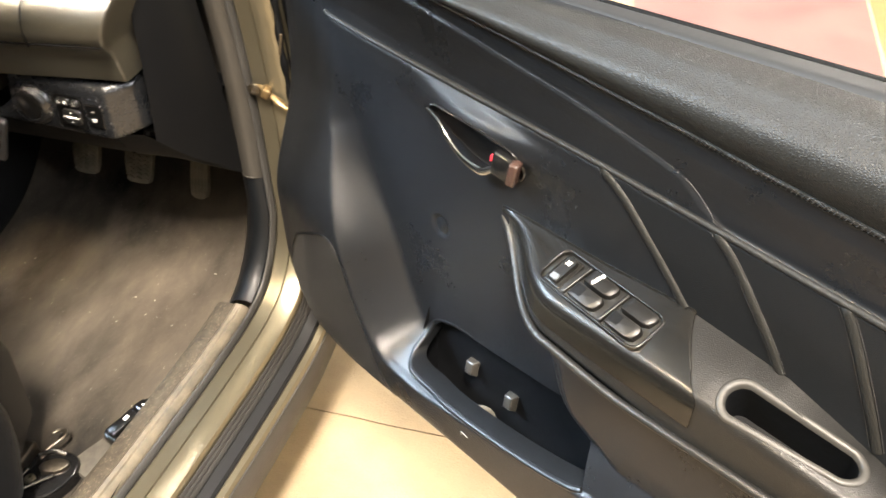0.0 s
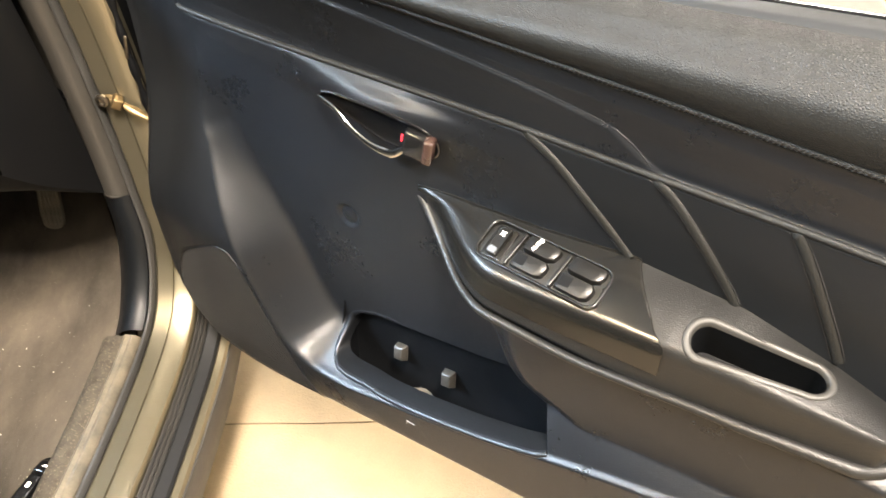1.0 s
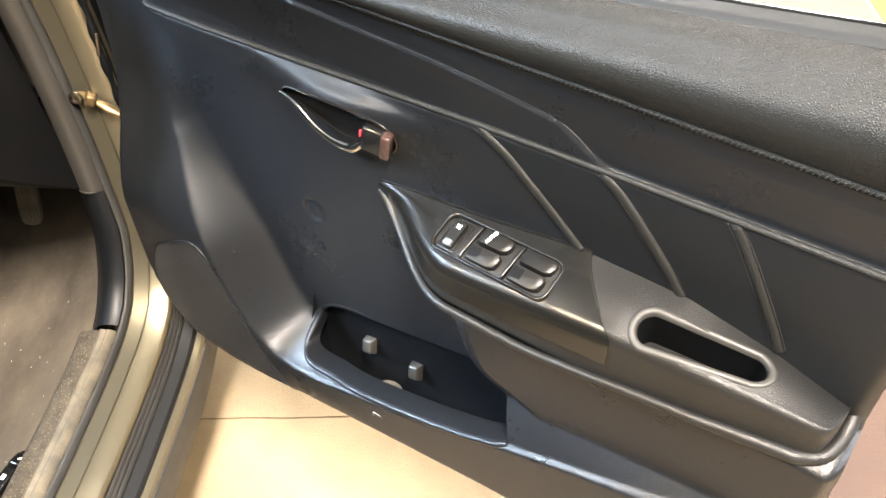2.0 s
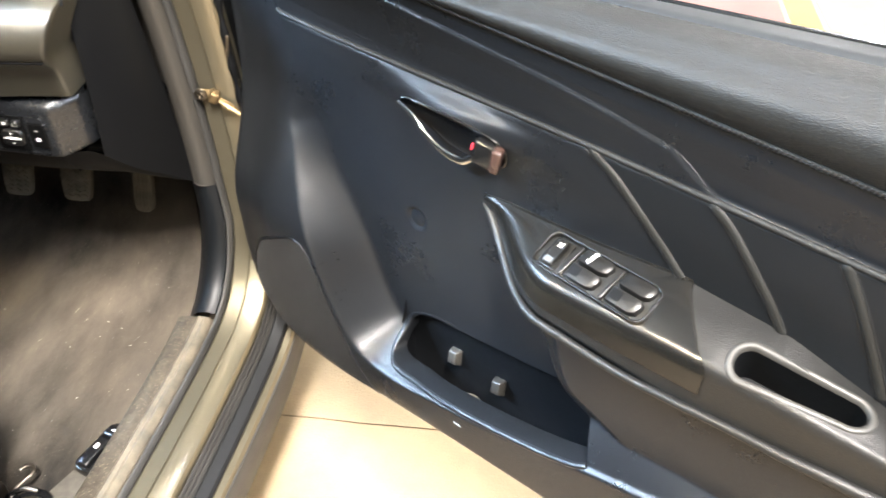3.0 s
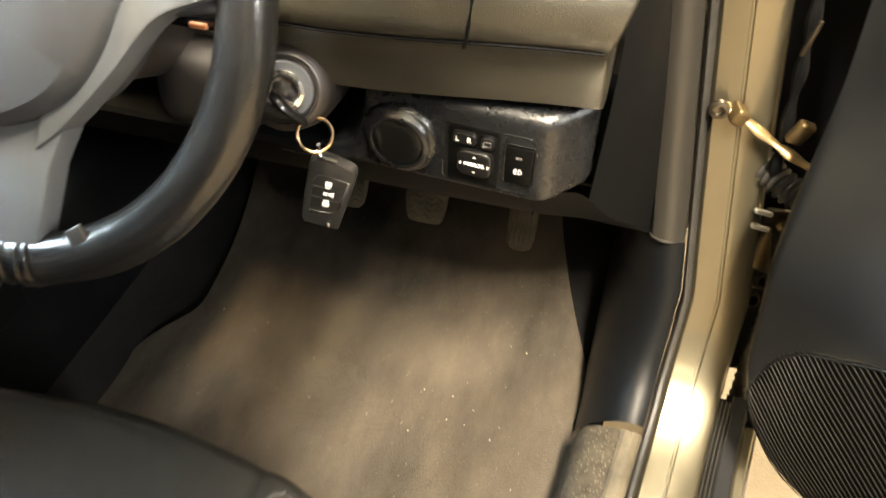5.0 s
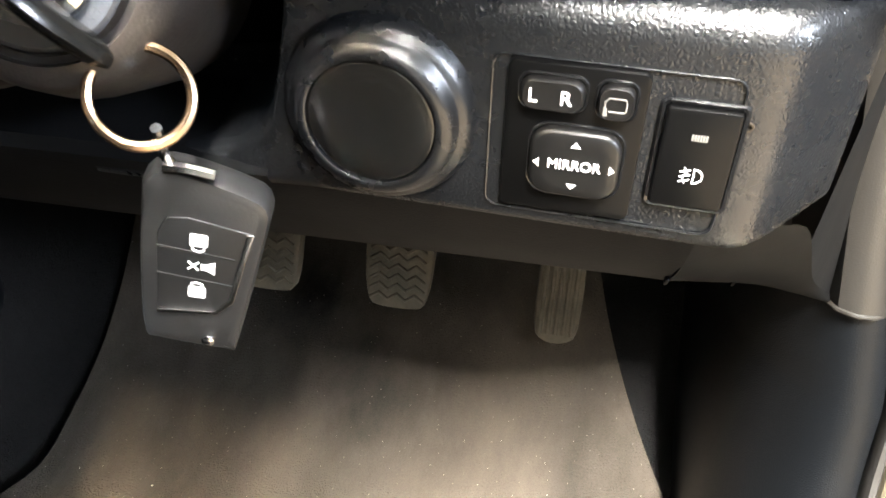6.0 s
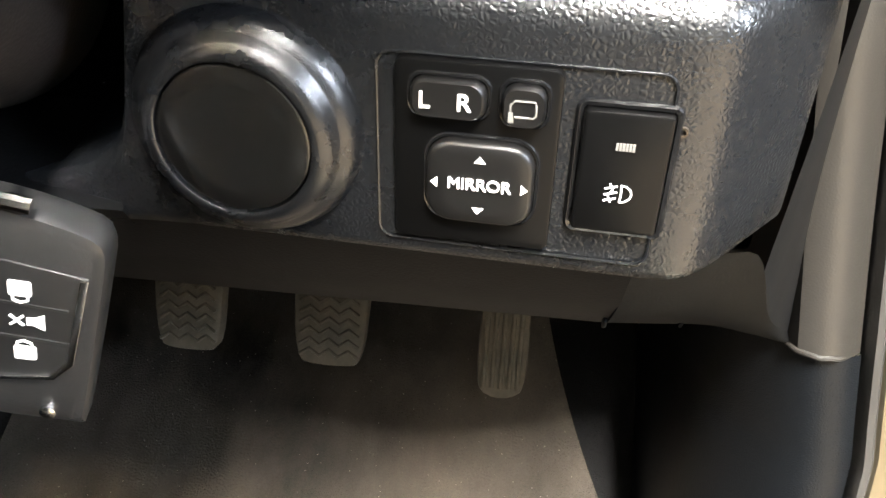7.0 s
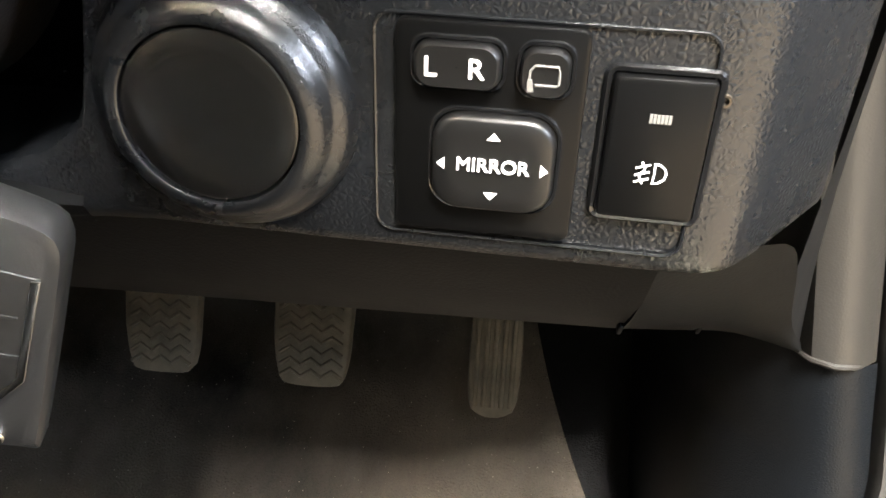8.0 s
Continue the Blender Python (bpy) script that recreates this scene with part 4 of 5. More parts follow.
# ---- driver's seat ----
seat = thing("driver_seat", "black leather driver's seat cushion with pale piping", "car seat")
SX, SY = -0.936, 0.33


def seat_point(s, t, drop=0.0):
    """s, t from -1 to 1 over a rounded square; bolsters at the sides, front edge rolled."""
    a, b = s * math.sqrt(1 - 0.42 * t * t), t * math.sqrt(1 - 0.3 * s * s)
    x, y = SX + 0.272 * a, SY + 0.335 * b
    d = abs(x - SX)
    z = 0.54 + 0.03 * float(sst(d, 0.1, 0.18)) + 0.012 * max(0.0, 1 - ((d - 0.189) / 0.045) ** 2) + 0.035 * float(sst(y, 0.25, 0.52)) * (1 - float(sst(d, 0.1, 0.2)))
    m = max(abs(s), abs(t))
    z -= 0.11 * float(sst(m, 0.82, 1.0)) ** 1.9 + 0.012 * float(sst(y, 0.5, 0.65))
    z -= 0.0022 * math.exp(-(((d - 0.149) / 0.004) ** 2)) + 0.0015 * math.exp(-(((d - 0.228) / 0.004) ** 2))
    z -= 0.0025 * math.exp(-(((y - 0.437) / 0.005) ** 2)) * (d < 0.149)
    return (x, y, z - drop)


ks = np.linspace(-1, 1, 90)
bm = grid([[seat_point(s, t) for s in ks] for t in ks])
edge = [e for e in bm.edges if e.is_boundary]
ret = bmesh.ops.extrude_edge_only(bm, edges=edge)
for v in ret["geom"]:
    if isinstance(v, bmesh.types.BMVert):
        v.co.z = 0.33
        v.co.x = SX + (v.co.x - SX) * 0.97
cushion = part("cushion", bm, "leather", seat, "soft black leather cushion", angle=70)
cushion.data.materials.append(M["seatinner"])
for poly in cushion.data.polygons:  # duller panel behind the cross seam
    if poly.center.y < 0.437 and abs(poly.center.x - SX) < 0.147:
        poly.material_index = 1
for s in (1, -1):
    pts = [seat_point(s * 0.548 / math.sqrt(1 - 0.42 * t * t), t, -0.0006) for t in (-0.9, -0.5, 0.0, 0.3, 0.5)] + [seat_point(s * k, t, -0.0006) for k, t in ((0.63, 0.68), (0.7, 0.78), (0.77, 0.83))]
    part("seam", tube(spline(pts, 60), 0.0007, 6), "thread", seat, "pale seam thread")
    pts = [seat_point(s * 0.838 / math.sqrt(1 - 0.42 * t * t), t, -0.0016) for t in (-0.8, -0.5, 0.0, 0.3, 0.5)] + [seat_point(s * 0.915, 0.66, -0.002), seat_point(s * 0.92, 0.74, -0.0025), seat_point(s * 0.9, 0.8, -0.003)]
    part("piping", tube(spline(pts, 60), 0.001, 6), "thread", seat, "pale stitched piping")
part("cross_seam", tube([seat_point(s, 0.345, 0.0) for s in np.linspace(-0.55, 0.55, 50)], 0.0008, 5), "liner", seat)
SHIELD = ((0.33, 0.5, 0.0), (0.4, 0.522, 0.002), (0.45, 0.526, 0.003), (0.49, 0.522, 0.0), (0.512, 0.512, -0.005), (0.524, 0.5, -0.013), (0.529, 0.488, -0.024), (0.527, 0.475, -0.036))
shield = [[(-0.662 + 0.01 * math.sin(math.pi * k / 15) + dx - 0.028 * (k / 15) ** 7, 0.1 + (y1 - 0.1) * math.sin(0.5 * math.pi * k / 15), z) for k in range(16)] for z, y1, dx in SHIELD]
part("side_shield", grid(shield), "door", seat, "dark plastic side cover with a rolled edge", angle=70)
part("backrest", moved(rbox(0.5, 0.14, 0.66, 0.06, 5), pose(SX, -0.06, 0.84, -14)), "leather", seat)
rail = thing("seat_rail", "grey steel seat rail with a black end cap", "seat rail")
part("rail", moved(rbox(0.035, 0.5, 0.03, 0.004), pose(-0.735, 0.33, 0.285)), "steel", rail)
cap = [(x + 0.678, y - 0.535) for x, y, z in spline([(-0.716, 0.482, 0), (-0.688, 0.489, 0), (-0.657, 0.51, 0), (-0.643, 0.54, 0), (-0.643, 0.564, 0), (-0.655, 0.58, 0), (-0.682, 0.583, 0), (-0.714, 0.572, 0)], 40)]
part("end_cap", plate(cap, 0.03, 0.005), "gloss", rail, "black teardrop rail end cover", m=pose(-0.678, 0.535, 0.287))
for a, b in (((-0.712, 0.487, 0.294), (-0.705, 0.537, 0.297)), ((-0.712, 0.487, 0.294), (-0.664, 0.536, 0.297))):
    part("edge_flange", tube(spline([a, tuple((p + q) / 2 + (0.0015 if i == 2 else 0) for i, (p, q) in enumerate(zip(a, b))), b], 12), [0.0018 + 0.0022 * k / 11 for k in range(12)], 8, flat=0.6), "chrome", rail, "bright worn steel flange")
part("plate", plate([(0.021 * math.cos(k), 0.0115 * math.sin(k)) for k in np.linspace(0, 2 * math.pi, 28, endpoint=False)], 0.008, 0.002), "steel", rail, "dusty oval steel plate", m=pose(-0.674, 0.553, 0.294, 0, 0, 22))
part("bolt", moved(lathe([(0.0075, -0.002), (0.0075, 0.003), (0.0055, 0.004), (0.003, 0.004), (0.0025, 0.001), (0.0001, 0.001)], 16), pose(-0.694, 0.525, 0.291)), "steel", rail, "recessed steel bolt")
part("hook", tube(spline([(-0.703, 0.562, 0.284), (-0.7, 0.577, 0.29), (-0.692, 0.589, 0.293), (-0.687, 0.6, 0.294), (-0.692, 0.61, 0.294), (-0.702, 0.61, 0.293), (-0.708, 0.603, 0.292)], 30), 0.003, 8), "steel", rail, "open steel wire hook")
part("adjust_bar", tube(spline([(-0.705, 0.565, 0.292), (-0.686, 0.573, 0.297), (-0.666, 0.574, 0.294)], 14), 0.0035, 8), "chrome", rail, "bright steel edge")

lid = thing("release_lever_box", "black plastic release levers for fuel lid and boot on the floor", "lever")
LB = axes((-0.61, 0.638, 0.292), (0.935, -0.355, 0), (0.355, 0.935, 0))
part("base", plate(rrect(0.048, 0.09, 0.014), 0.03, 0.003), "smooth", lid, "black lever housing", m=LB @ pose(0, 0.018, 0))
part("well", plate(rrect(0.034, 0.07, 0.006), 0.004, 0.001), "liner", lid, m=LB @ pose(0.002, 0.016, 0.0012))
fuel = part("fuel_lever", rbox(0.018, 0.05, 0.012, 0.003), "gloss", lid, "black fuel lid lever", m=LB @ pose(-0.004, 0.002, 0.007, 6))
part("pump_symbol", plate(rrect(0.006, 0.008, 0.001, 3), 0.0004), "white", fuel, m=pose(0, 0.008, 0.0064))
boot = part("boot_lever", rbox(0.034, 0.022, 0.012, 0.004), "gloss", lid, "black boot lever", m=LB @ pose(0.002, 0.04, 0.008, -8))
part("boot_symbol", plate([(-0.007, -0.0015), (0.007, -0.0015), (0.005, 0.002), (0.001, 0.004), (-0.004, 0.002)], 0.0004), "white", boot, m=pose(0, 0, 0.0064))
part("foot_plate", plate([(-0.026, -0.03), (0.02, -0.03), (0.021, 0.03), (-0.021, 0.03)], 0.01, 0.002), "fobfloor", lid, "dusty grey plastic foot", m=LB @ pose(-0.002, -0.056, -0.012))

# ---- centre console with loose things ----
console = thing("centre_console", "black plastic centre console beside the seat", "console")
part("body", moved(rbox(0.17, 0.9, 0.25, 0.03, 4), pose(-1.262, 0.66, 0.4)), "liner", console)
part("side_pocket", moved(rbox(0.012, 0.2, 0.1, 0.005), pose(-1.166, 0.68, 0.5, 0, 6)), "liner", console)
part("boot", moved(lathe([(0.06, 0.0), (0.055, 0.03), (0.035, 0.07), (0.022, 0.1), (0.014, 0.13)], 20), pose(-1.26, 0.62, 0.52, 12)), "leather", console, "gathered leather gear boot")
strap = thing("grey_strap", "grey plastic strap looped beside the console", "strap")
part("loop", tube(spline([(-1.15, 0.632, 0.5), (-1.147, 0.665, 0.54), (-1.147, 0.7, 0.556), (-1.148, 0.718, 0.54), (-1.149, 0.7, 0.515), (-1.151, 0.66, 0.49)], 40), 0.0035, 8, flat=0.5), "foil", strap)
part("tail", tube(spline([(-1.15, 0.655, 0.49), (-1.148, 0.69, 0.525), (-1.148, 0.712, 0.55)], 14), 0.004, 8, flat=0.4), "foil", strap)
booklet = thing("booklet", "creased pinkish paper booklet tucked beside the console", "booklet")
BK = axes((-1.153, 0.712, 0.592), (0.08, 0.76, -0.64), (-0.1, 0.62, 0.76))
part("cover", plate([(-0.058, -0.024), (0.05, -0.04), (0.09, 0.006), (0.012, 0.03), (-0.042, 0.034)], 0.005, 0.001), "paper", booklet, m=BK)
part("black_edge", plate([(-0.06, -0.034), (0.06, -0.052), (0.088, -0.004), (0.05, -0.03), (-0.02, -0.022)], 0.007, 0.001), "gloss", booklet, m=BK @ pose(0, 0, 0.002))
part("crease", plate([(0.005, -0.012), (0.03, 0.0), (0.0, 0.004)], 0.001), "paper", booklet, m=BK @ pose(0, 0, 0.003, 14))
for k in range(3):
    part("text_bar", plate([(-0.014, 0.0006), (0.01 - 0.004 * k, 0.0006), (0.01 - 0.004 * k, -0.0006), (-0.014, -0.0006)], 0.0004), "icon", booklet, m=BK @ pose(-0.018, 0.02 - 0.007 * k, 0.0008, 0, 0, 8))

# ---- door ----
DA = radians(37)
DOOR = Matrix(((math.cos(DA), 0, -math.sin(DA), -0.163), (-math.sin(DA), 0, -math.cos(DA), 0.751), (0, 1, 0, 0), (0, 0, 0, 1)))
door = thing("door_1", "open black car door with armrest, speaker grille and pocket", "car door", DOOR, kind="structure")

BOTTOM = spline([(-0.299, 0.58), (-0.293, 0.52), (-0.288, 0.46), (-0.276, 0.42), (-0.25, 0.387), (-0.207, 0.364), (-0.14, 0.357), (-0.06, 0.368), (0.03, 0.392), (0.12, 0.416), (0.22, 0.438), (0.34, 0.46), (0.48, 0.475), (0.606, 0.482)], 320)
TOP = lambda u: 1.012 + 0.062 * np.clip((np.asarray(u, float) - 0.1) / 0.5, -0.4, 1)
CREST = spline([(-0.205, 0.83), (-0.206, 0.755), (-0.19, 0.728), (-0.172, 0.695), (-0.148, 0.655), (-0.118, 0.605), (-0.088, 0.545), (-0.052, 0.494), (-0.022, 0.477), (0.016, 0.476), (0.06, 0.483), (0.097, 0.4935), (0.188, 0.518), (0.27, 0.546), (0.33, 0.57), (0.42, 0.6), (0.62, 0.66)], 260)
DIAG = spline([(0.185, 0.86), (0.188, 0.79), (0.196, 0.72), (0.215, 0.65), (0.25, 0.6), (0.325, 0.57), (0.39, 0.53), (0.48, 0.45), (0.62, 0.38)], 60)
LEDGE = ((-0.36, -0.24, -0.231, -0.14, 0.03, 0.22, 0.35, 0.46, 0.56, 0.7), (0.905, 0.9, 0.882, 0.884, 0.892, 0.901, 0.905, 0.908, 0.91, 0.912))


REST_BACK = ((0.1, 0.117, 0.183, 0.251, 0.347, 0.446, 0.528, 0.586, 0.6), (0.788, 0.79, 0.794, 0.801, 0.816, 0.815, 0.797, 0.778, 0.772))
REST_EDGE = ((0.1, 0.255, 0.322, 0.404, 0.489, 0.566, 0.6), (0.778, 0.779, 0.784, 0.793, 0.792, 0.786, 0.779))


def side_of(u, v, line):
    """Signed distance to a line, plus on its right-hand side."""
    best, sign = np.full(u.shape, 9.0), np.ones(u.shape)
    for (ax, ay), (bx, by) in zip(line[:-1], line[1:]):
        dx, dy = bx - ax, by - ay
        k = np.clip(((u - ax) * dx + (v - ay) * dy) / (dx * dx + dy * dy), 0, 1)
        px, py = u - ax - k * dx, v - ay - k * dy
        d = np.hypot(px, py)
        near = d < best
        sign = np.where(near, np.where(px * dy - py * dx > 0, 1.0, -1.0), sign)
        best = np.minimum(best, d)
    return best * sign


ROLL = spline([(0.94, 0.0), (0.955, 0.0), (0.963, 0.001), (0.966, 0.0015), (0.971, 0.0055), (0.979, 0.0105), (0.988, 0.0135), (0.997, 0.0125), (1.0035, 0.008), (1.0085, 0.002), (1.0115, -0.0018), (1.0145, -0.0053), (1.019, -0.011), (1.0235, -0.022), (1.0265, -0.034), (1.03, -0.046)], 160)


SEAM = 0.9755


def relief(u, v):
    """How far the door trim stands out at (along, up)."""
    u, v = np.broadcast_arrays(np.asarray(u, float), np.asarray(v, float))
    t = np.where(v < SEAM, 0.966 + v - SEAM, 0.966 + (v - SEAM) * 0.064 / np.maximum(TOP(u) - SEAM, 0.012))  # the padded roll fills the wedge between its level seam and the sloping window edge
    w = np.interp(v, (0.3, 0.45, 0.55, 0.7, 0.86, 0.9, 0.93, 0.955, 2), (-0.012, -0.012, -0.012, -0.013, -0.012, -0.014, -0.012, -0.008, -0.008))
    up = np.interp(t, ROLL[:, 0], ROLL[:, 1])
    w = w + np.where(v > 0.93, up, 0)
    ledge = np.interp(u, *LEDGE)
    w = w + 0.007 * (1 - sst(v, ledge - 0.006, ledge + 0.0035)) * sst(u, -0.27, -0.2)
    band = np.interp(u, (-0.4, -0.05, 0.12, 0.18, 0.24, 0.3, 0.33, 0.36), (0.958, 0.957, 0.95, 0.947, 0.941, 0.932, 0.914, 0.9))
    w = w + 0.003 * sst(v, band + 0.0015, band - 0.0015) * sst(v, ledge - 0.001, ledge + 0.002)
    # swelling over the handle
    w = w + 0.016 * np.exp(-(((u - 0.06) / 0.085) ** 2) - ((v - 0.868) / 0.02) ** 2) * (1 - sst(v, 0.878, 0.893))
    # raised lower front with the speaker, falling into the middle
    d = -side_of(u, v, CREST)
    k = np.clip(d / (0.042 + 0.085 * sst(u, 0.22, 0.34)), 0, 1)
    fall = 1.22 * k - 0.22 * k ** 5.55
    high = 0.064 * (1 - sst(v, 0.6, 0.80)) + 0.006 * (1 - sst(v, 0.78, 0.86))
    w = w + high * (1 - (0.06 * sst(d, -0.002, 0.004) + 0.94 * fall))
    # lower body under the armrest
    e = side_of(u, v, DIAG)
    bulge = 0.05 * sst(-e, -0.012, 0.05) * (1 - sst(v, 0.738, 0.768))
    w = np.where(v < 0.85, np.maximum(w, -0.012 + bulge + 0.006 * sst(-e, 0.0, 0.2)), w)
    w = w - 0.01 * (1 - sst(v, 0.36, 0.46))
    # armrest
    reach = sst(u, 0.095, 0.24) * (1 - sst(u, 0.52, 0.585))
    front = -0.012 + 0.052 * reach
    top_v = np.interp(u, *REST_BACK) - 0.008
    edge_v = np.full(u.shape, 0.766)
    arm = np.interp((v - edge_v) / (top_v - edge_v + 1e-9), (-0.2, -0.06, 0.06, 0.16, 1.0, 1.25), (1.0, 0.985, 0.94, 0.85, 0.0, -0.4))
    under = 1 - 0.10 * sst(v, 0.748, 0.738) - 0.9 * (1 - sst(v, 0.69, 0.74)) * (1 - sst(-e, -0.02, 0.03)) - 0.12 * (1 - sst(v, 0.66, 0.74))
    arm_w = -0.012 + (front + 0.012) * np.minimum(arm, under)
    w = np.where((v < 0.84) & (v > 0.6), np.maximum(w, np.where(arm > 0, arm_w, -1)), w)
    w = w - 0.004 * np.exp(-(((u - 0.005) / 0.014) ** 2 + ((v - 0.694) / 0.014) ** 2) ** 3)
    # rounded front, lower and rear edges
    rim = np.minimum(np.abs(side_of(u, v, BOTTOM[::6])), np.abs(u + 0.299 + 0.109 * (v - 0.58)))
    wide, left = np.interp(v, (0.42, 0.5), (0.045, 0.018)), np.interp(v, (0.42, 0.5, 0.7), (0.0, 0.5, 0.7))
    w = w * (1 - (1 - left) * (1 - np.clip(rim / wide, 0, 1)) ** 2.6)
    return w - 0.012 * (1 - np.clip((0.606 - u) / 0.012, 0, 1)) ** 2


def on_trim(pts, lift=0.0):
    p = np.array(pts, float)
    w = relief(p[:, 0], p[:, 1]) + lift
    return [(float(a), float(b), float(c)) for (a, b), c in zip(p[:, :2], w)]


def inside(u, v, poly):
    hit = np.zeros(np.shape(u), bool)
    p = np.array(poly)
    for (ax, ay), (bx, by) in zip(p, np.roll(p, -1, 0)):
        if ay != by:
            hit ^= ((ay > v) != (by > v)) & (u < (bx - ax) * (v - ay) / (by - ay) + ax)
    return hit


GR = spline([(-0.264, 0.5), (-0.254, 0.53), (-0.235, 0.56), (-0.2, 0.586), (-0.162, 0.607), (-0.136, 0.606), (-0.116, 0.581), (-0.091, 0.534), (-0.064, 0.49), (-0.036, 0.448), (-0.004, 0.404), (-0.06, 0.384), (-0.125, 0.37), (-0.2, 0.376), (-0.235, 0.395), (-0.258, 0.425), (-0.268, 0.462), (-0.264, 0.5)], 110)[:-1]
LIP = spline([(-0.006, 0.506), (-0.003, 0.494), (0.01, 0.486), (0.04, 0.4865), (0.097, 0.4985), (0.188, 0.5215), (0.27, 0.548), (0.322, 0.571)], 60)
POCKET = [tuple(p) for p in LIP] + [(0.3, 0.605), (0.2, 0.58), (0.1, 0.56), (0.04, 0.548), (0.015, 0.537), (0.0, 0.522)]
GRIP = spline([(-0.016, 0.851), (-0.006, 0.862), (0.015, 0.868), (0.07, 0.872), (0.115, 0.867), (0.132, 0.857), (0.135, 0.845), (0.129, 0.833), (0.106, 0.829), (0.067, 0.827), (0.035, 0.835), (0.005, 0.847), (-0.016, 0.851)], 70)[:-1]



def nearest(u, v, poly):
    """The point of a closed outline that lies nearest."""
    a = np.array(poly, float)
    d = np.roll(a, -1, 0) - a
    q = np.array((u, v))
    k = np.clip(((q - a) * d).sum(1) / ((d * d).sum(1) + 1e-12), 0, 1)
    c = a + d * k[:, None]
    return c[np.argmin(((c - q) ** 2).sum(1))]


def door_trim():
    n, rows_n = len(BOTTOM), 320
    ut = np.linspace(-0.342, 0.606, n)
    R = np.linspace(0, 1, rows_n)[:, None]
    U = BOTTOM[:, 0] + (ut - BOTTOM[:, 0]) * R
    V = BOTTOM[:, 1] + (TOP(ut) - BOTTOM[:, 1]) * R
    cu, cv = (U[:-1, :-1] + U[1:, 1:]) / 2, (V[:-1, :-1] + V[1:, 1:]) / 2
    for poly in (POCKET, GRIP):
        h = inside(cu, cv, poly)
        cut, keep = np.zeros(U.shape, bool), np.zeros(U.shape, bool)
        for i in (0, 1):
            for j in (0, 1):
                cut[i : i + rows_n - 1, j : j + n - 1] |= h
                keep[i : i + rows_n - 1, j : j + n - 1] |= ~h
        for i, j in np.argwhere(cut & keep):
            U[i, j], V[i, j] = nearest(U[i, j], V[i, j], poly)
    W = relief(U, V) - 0.003 * inside(U, V, GR)
    verts = np.stack([U, V, W], -1).reshape(-1, 3)
    idx = np.arange(rows_n * n).reshape(rows_n, n)
    hole = inside(cu, cv, POCKET) | inside(cu, cv, GRIP) | ((cu > 0.405) & (cu < 0.535) & (cv > 0.765) & (cv < np.interp(cu, *REST_BACK) - 0.009))
    faces = [(idx[i, j], idx[i, j + 1], idx[i + 1, j + 1], idx[i + 1, j]) for i in range(rows_n - 1) for j in range(n - 1) if not hole[i, j]]
    # skirt to the back
    ring = list(idx[0, :]) + list(idx[1:, -1]) + list(idx[-1, -2::-1]) + list(idx[-2:0:-1, 0])
    base = len(verts)
    back = verts[ring] * np.array((1, 1, 0)) + np.array((0, 0, -0.055))
    k = len(ring)
    faces += [(ring[i], base + i, base + (i + 1) % k, ring[(i + 1) % k]) for i in range(k)]
    me_v = np.vstack([verts, back])
    me = bpy.data.meshes.new("trim_panel")
    me.from_pydata([tuple(p) for p in me_v], [], [tuple(int(a) for a in f) for f in faces])
    bm = bmesh.new()
    bm.from_mesh(me)
    bpy.data.meshes.remove(me)
    bmesh.ops.delete(bm, geom=[v for v in bm.verts if not v.link_faces], context="VERTS")
    return bm


trim = part("trim_panel", door_trim(), "door", door, "black door trim of grained plastic and vinyl", angle=50)
trim.data.materials.append(M["insert"])
trim.data.materials.append(M["grilleback"])
for poly in trim.data.polygons:  # vinyl insert over the armrest
    u, v, _ = poly.center
    if float(np.interp(v, (0.79, 0.815, 0.838, 0.868, 0.886, 0.899), (0.37, 0.34, 0.314, 0.276, 0.25, 0.223))) < u < 0.606 and float(np.interp(u, *REST_BACK)) - 0.006 <= v < float(np.interp(u, *LEDGE)) - 0.003:
        poly.material_index = 1
    elif u < 0 and v < 0.62 and bool(inside(np.array(u), np.array(v), GR)):
        poly.material_index = 2



def trim_patch(name, mat, lo, hi, us, lift, label, rows_n=26, parent=None):
    """A skin laid over the trim between two lines."""
    rows = []
    for u in us:
        a, b = lo(u), hi(u)
        r = on_trim([(u, a + (b - a) * k) for k in np.linspace(0, 1, rows_n)], lift)
        rows.append([(r[0][0], r[0][1], r[0][2] - lift - 0.002)] + r + [(r[-1][0], r[-1][1], r[-1][2] - lift - 0.002)])
    ends = [[(p[0], p[1], p[2] - lift - 0.002) for p in rows[0]], [(p[0], p[1], p[2] - lift - 0.002) for p in rows[-1]]]
    return part(name, grid([ends[0]] + rows + [ends[1]]), mat, parent or door, label, angle=45)


tv = lambda u: float(TOP(u)) - 1.03
trim_patch("bolster", "bolster", lambda u: SEAM + 0.002, lambda u: float(TOP(u)) - 0.0038, np.linspace(-0.09, 0.604, 130), 0.0012, "padded vinyl window bolster with pebbled grain", 44)
SEAM_LINE = [(u, SEAM) for u in np.linspace(-0.09, 0.603, 200)]
part("welt", tube(on_trim(SEAM_LINE, 0.0022), 0.0025, 8), "bolster", door, "rope-like stitched welt under the bolster")
part("lower_welt", tube(on_trim([(u, v - 0.0052) for u, v in SEAM_LINE], 0.0004), 0.0014, 6), "bolster", door)
loops = [tube(on_trim([(u, SEAM - 0.0022), (u + 0.0022, SEAM + 0.0026)], 0.0045), 0.00045, 4) for u in np.arange(-0.085, 0.6, 0.0042)]
tagged(part("stitching", merge(*loops), "thread", door, "close dark stitches over the welt"), kind="stuff")
led = [(u, float(np.interp(u, *LEDGE)) - 0.0008) for u in np.linspace(-0.232, 0.603, 150)]
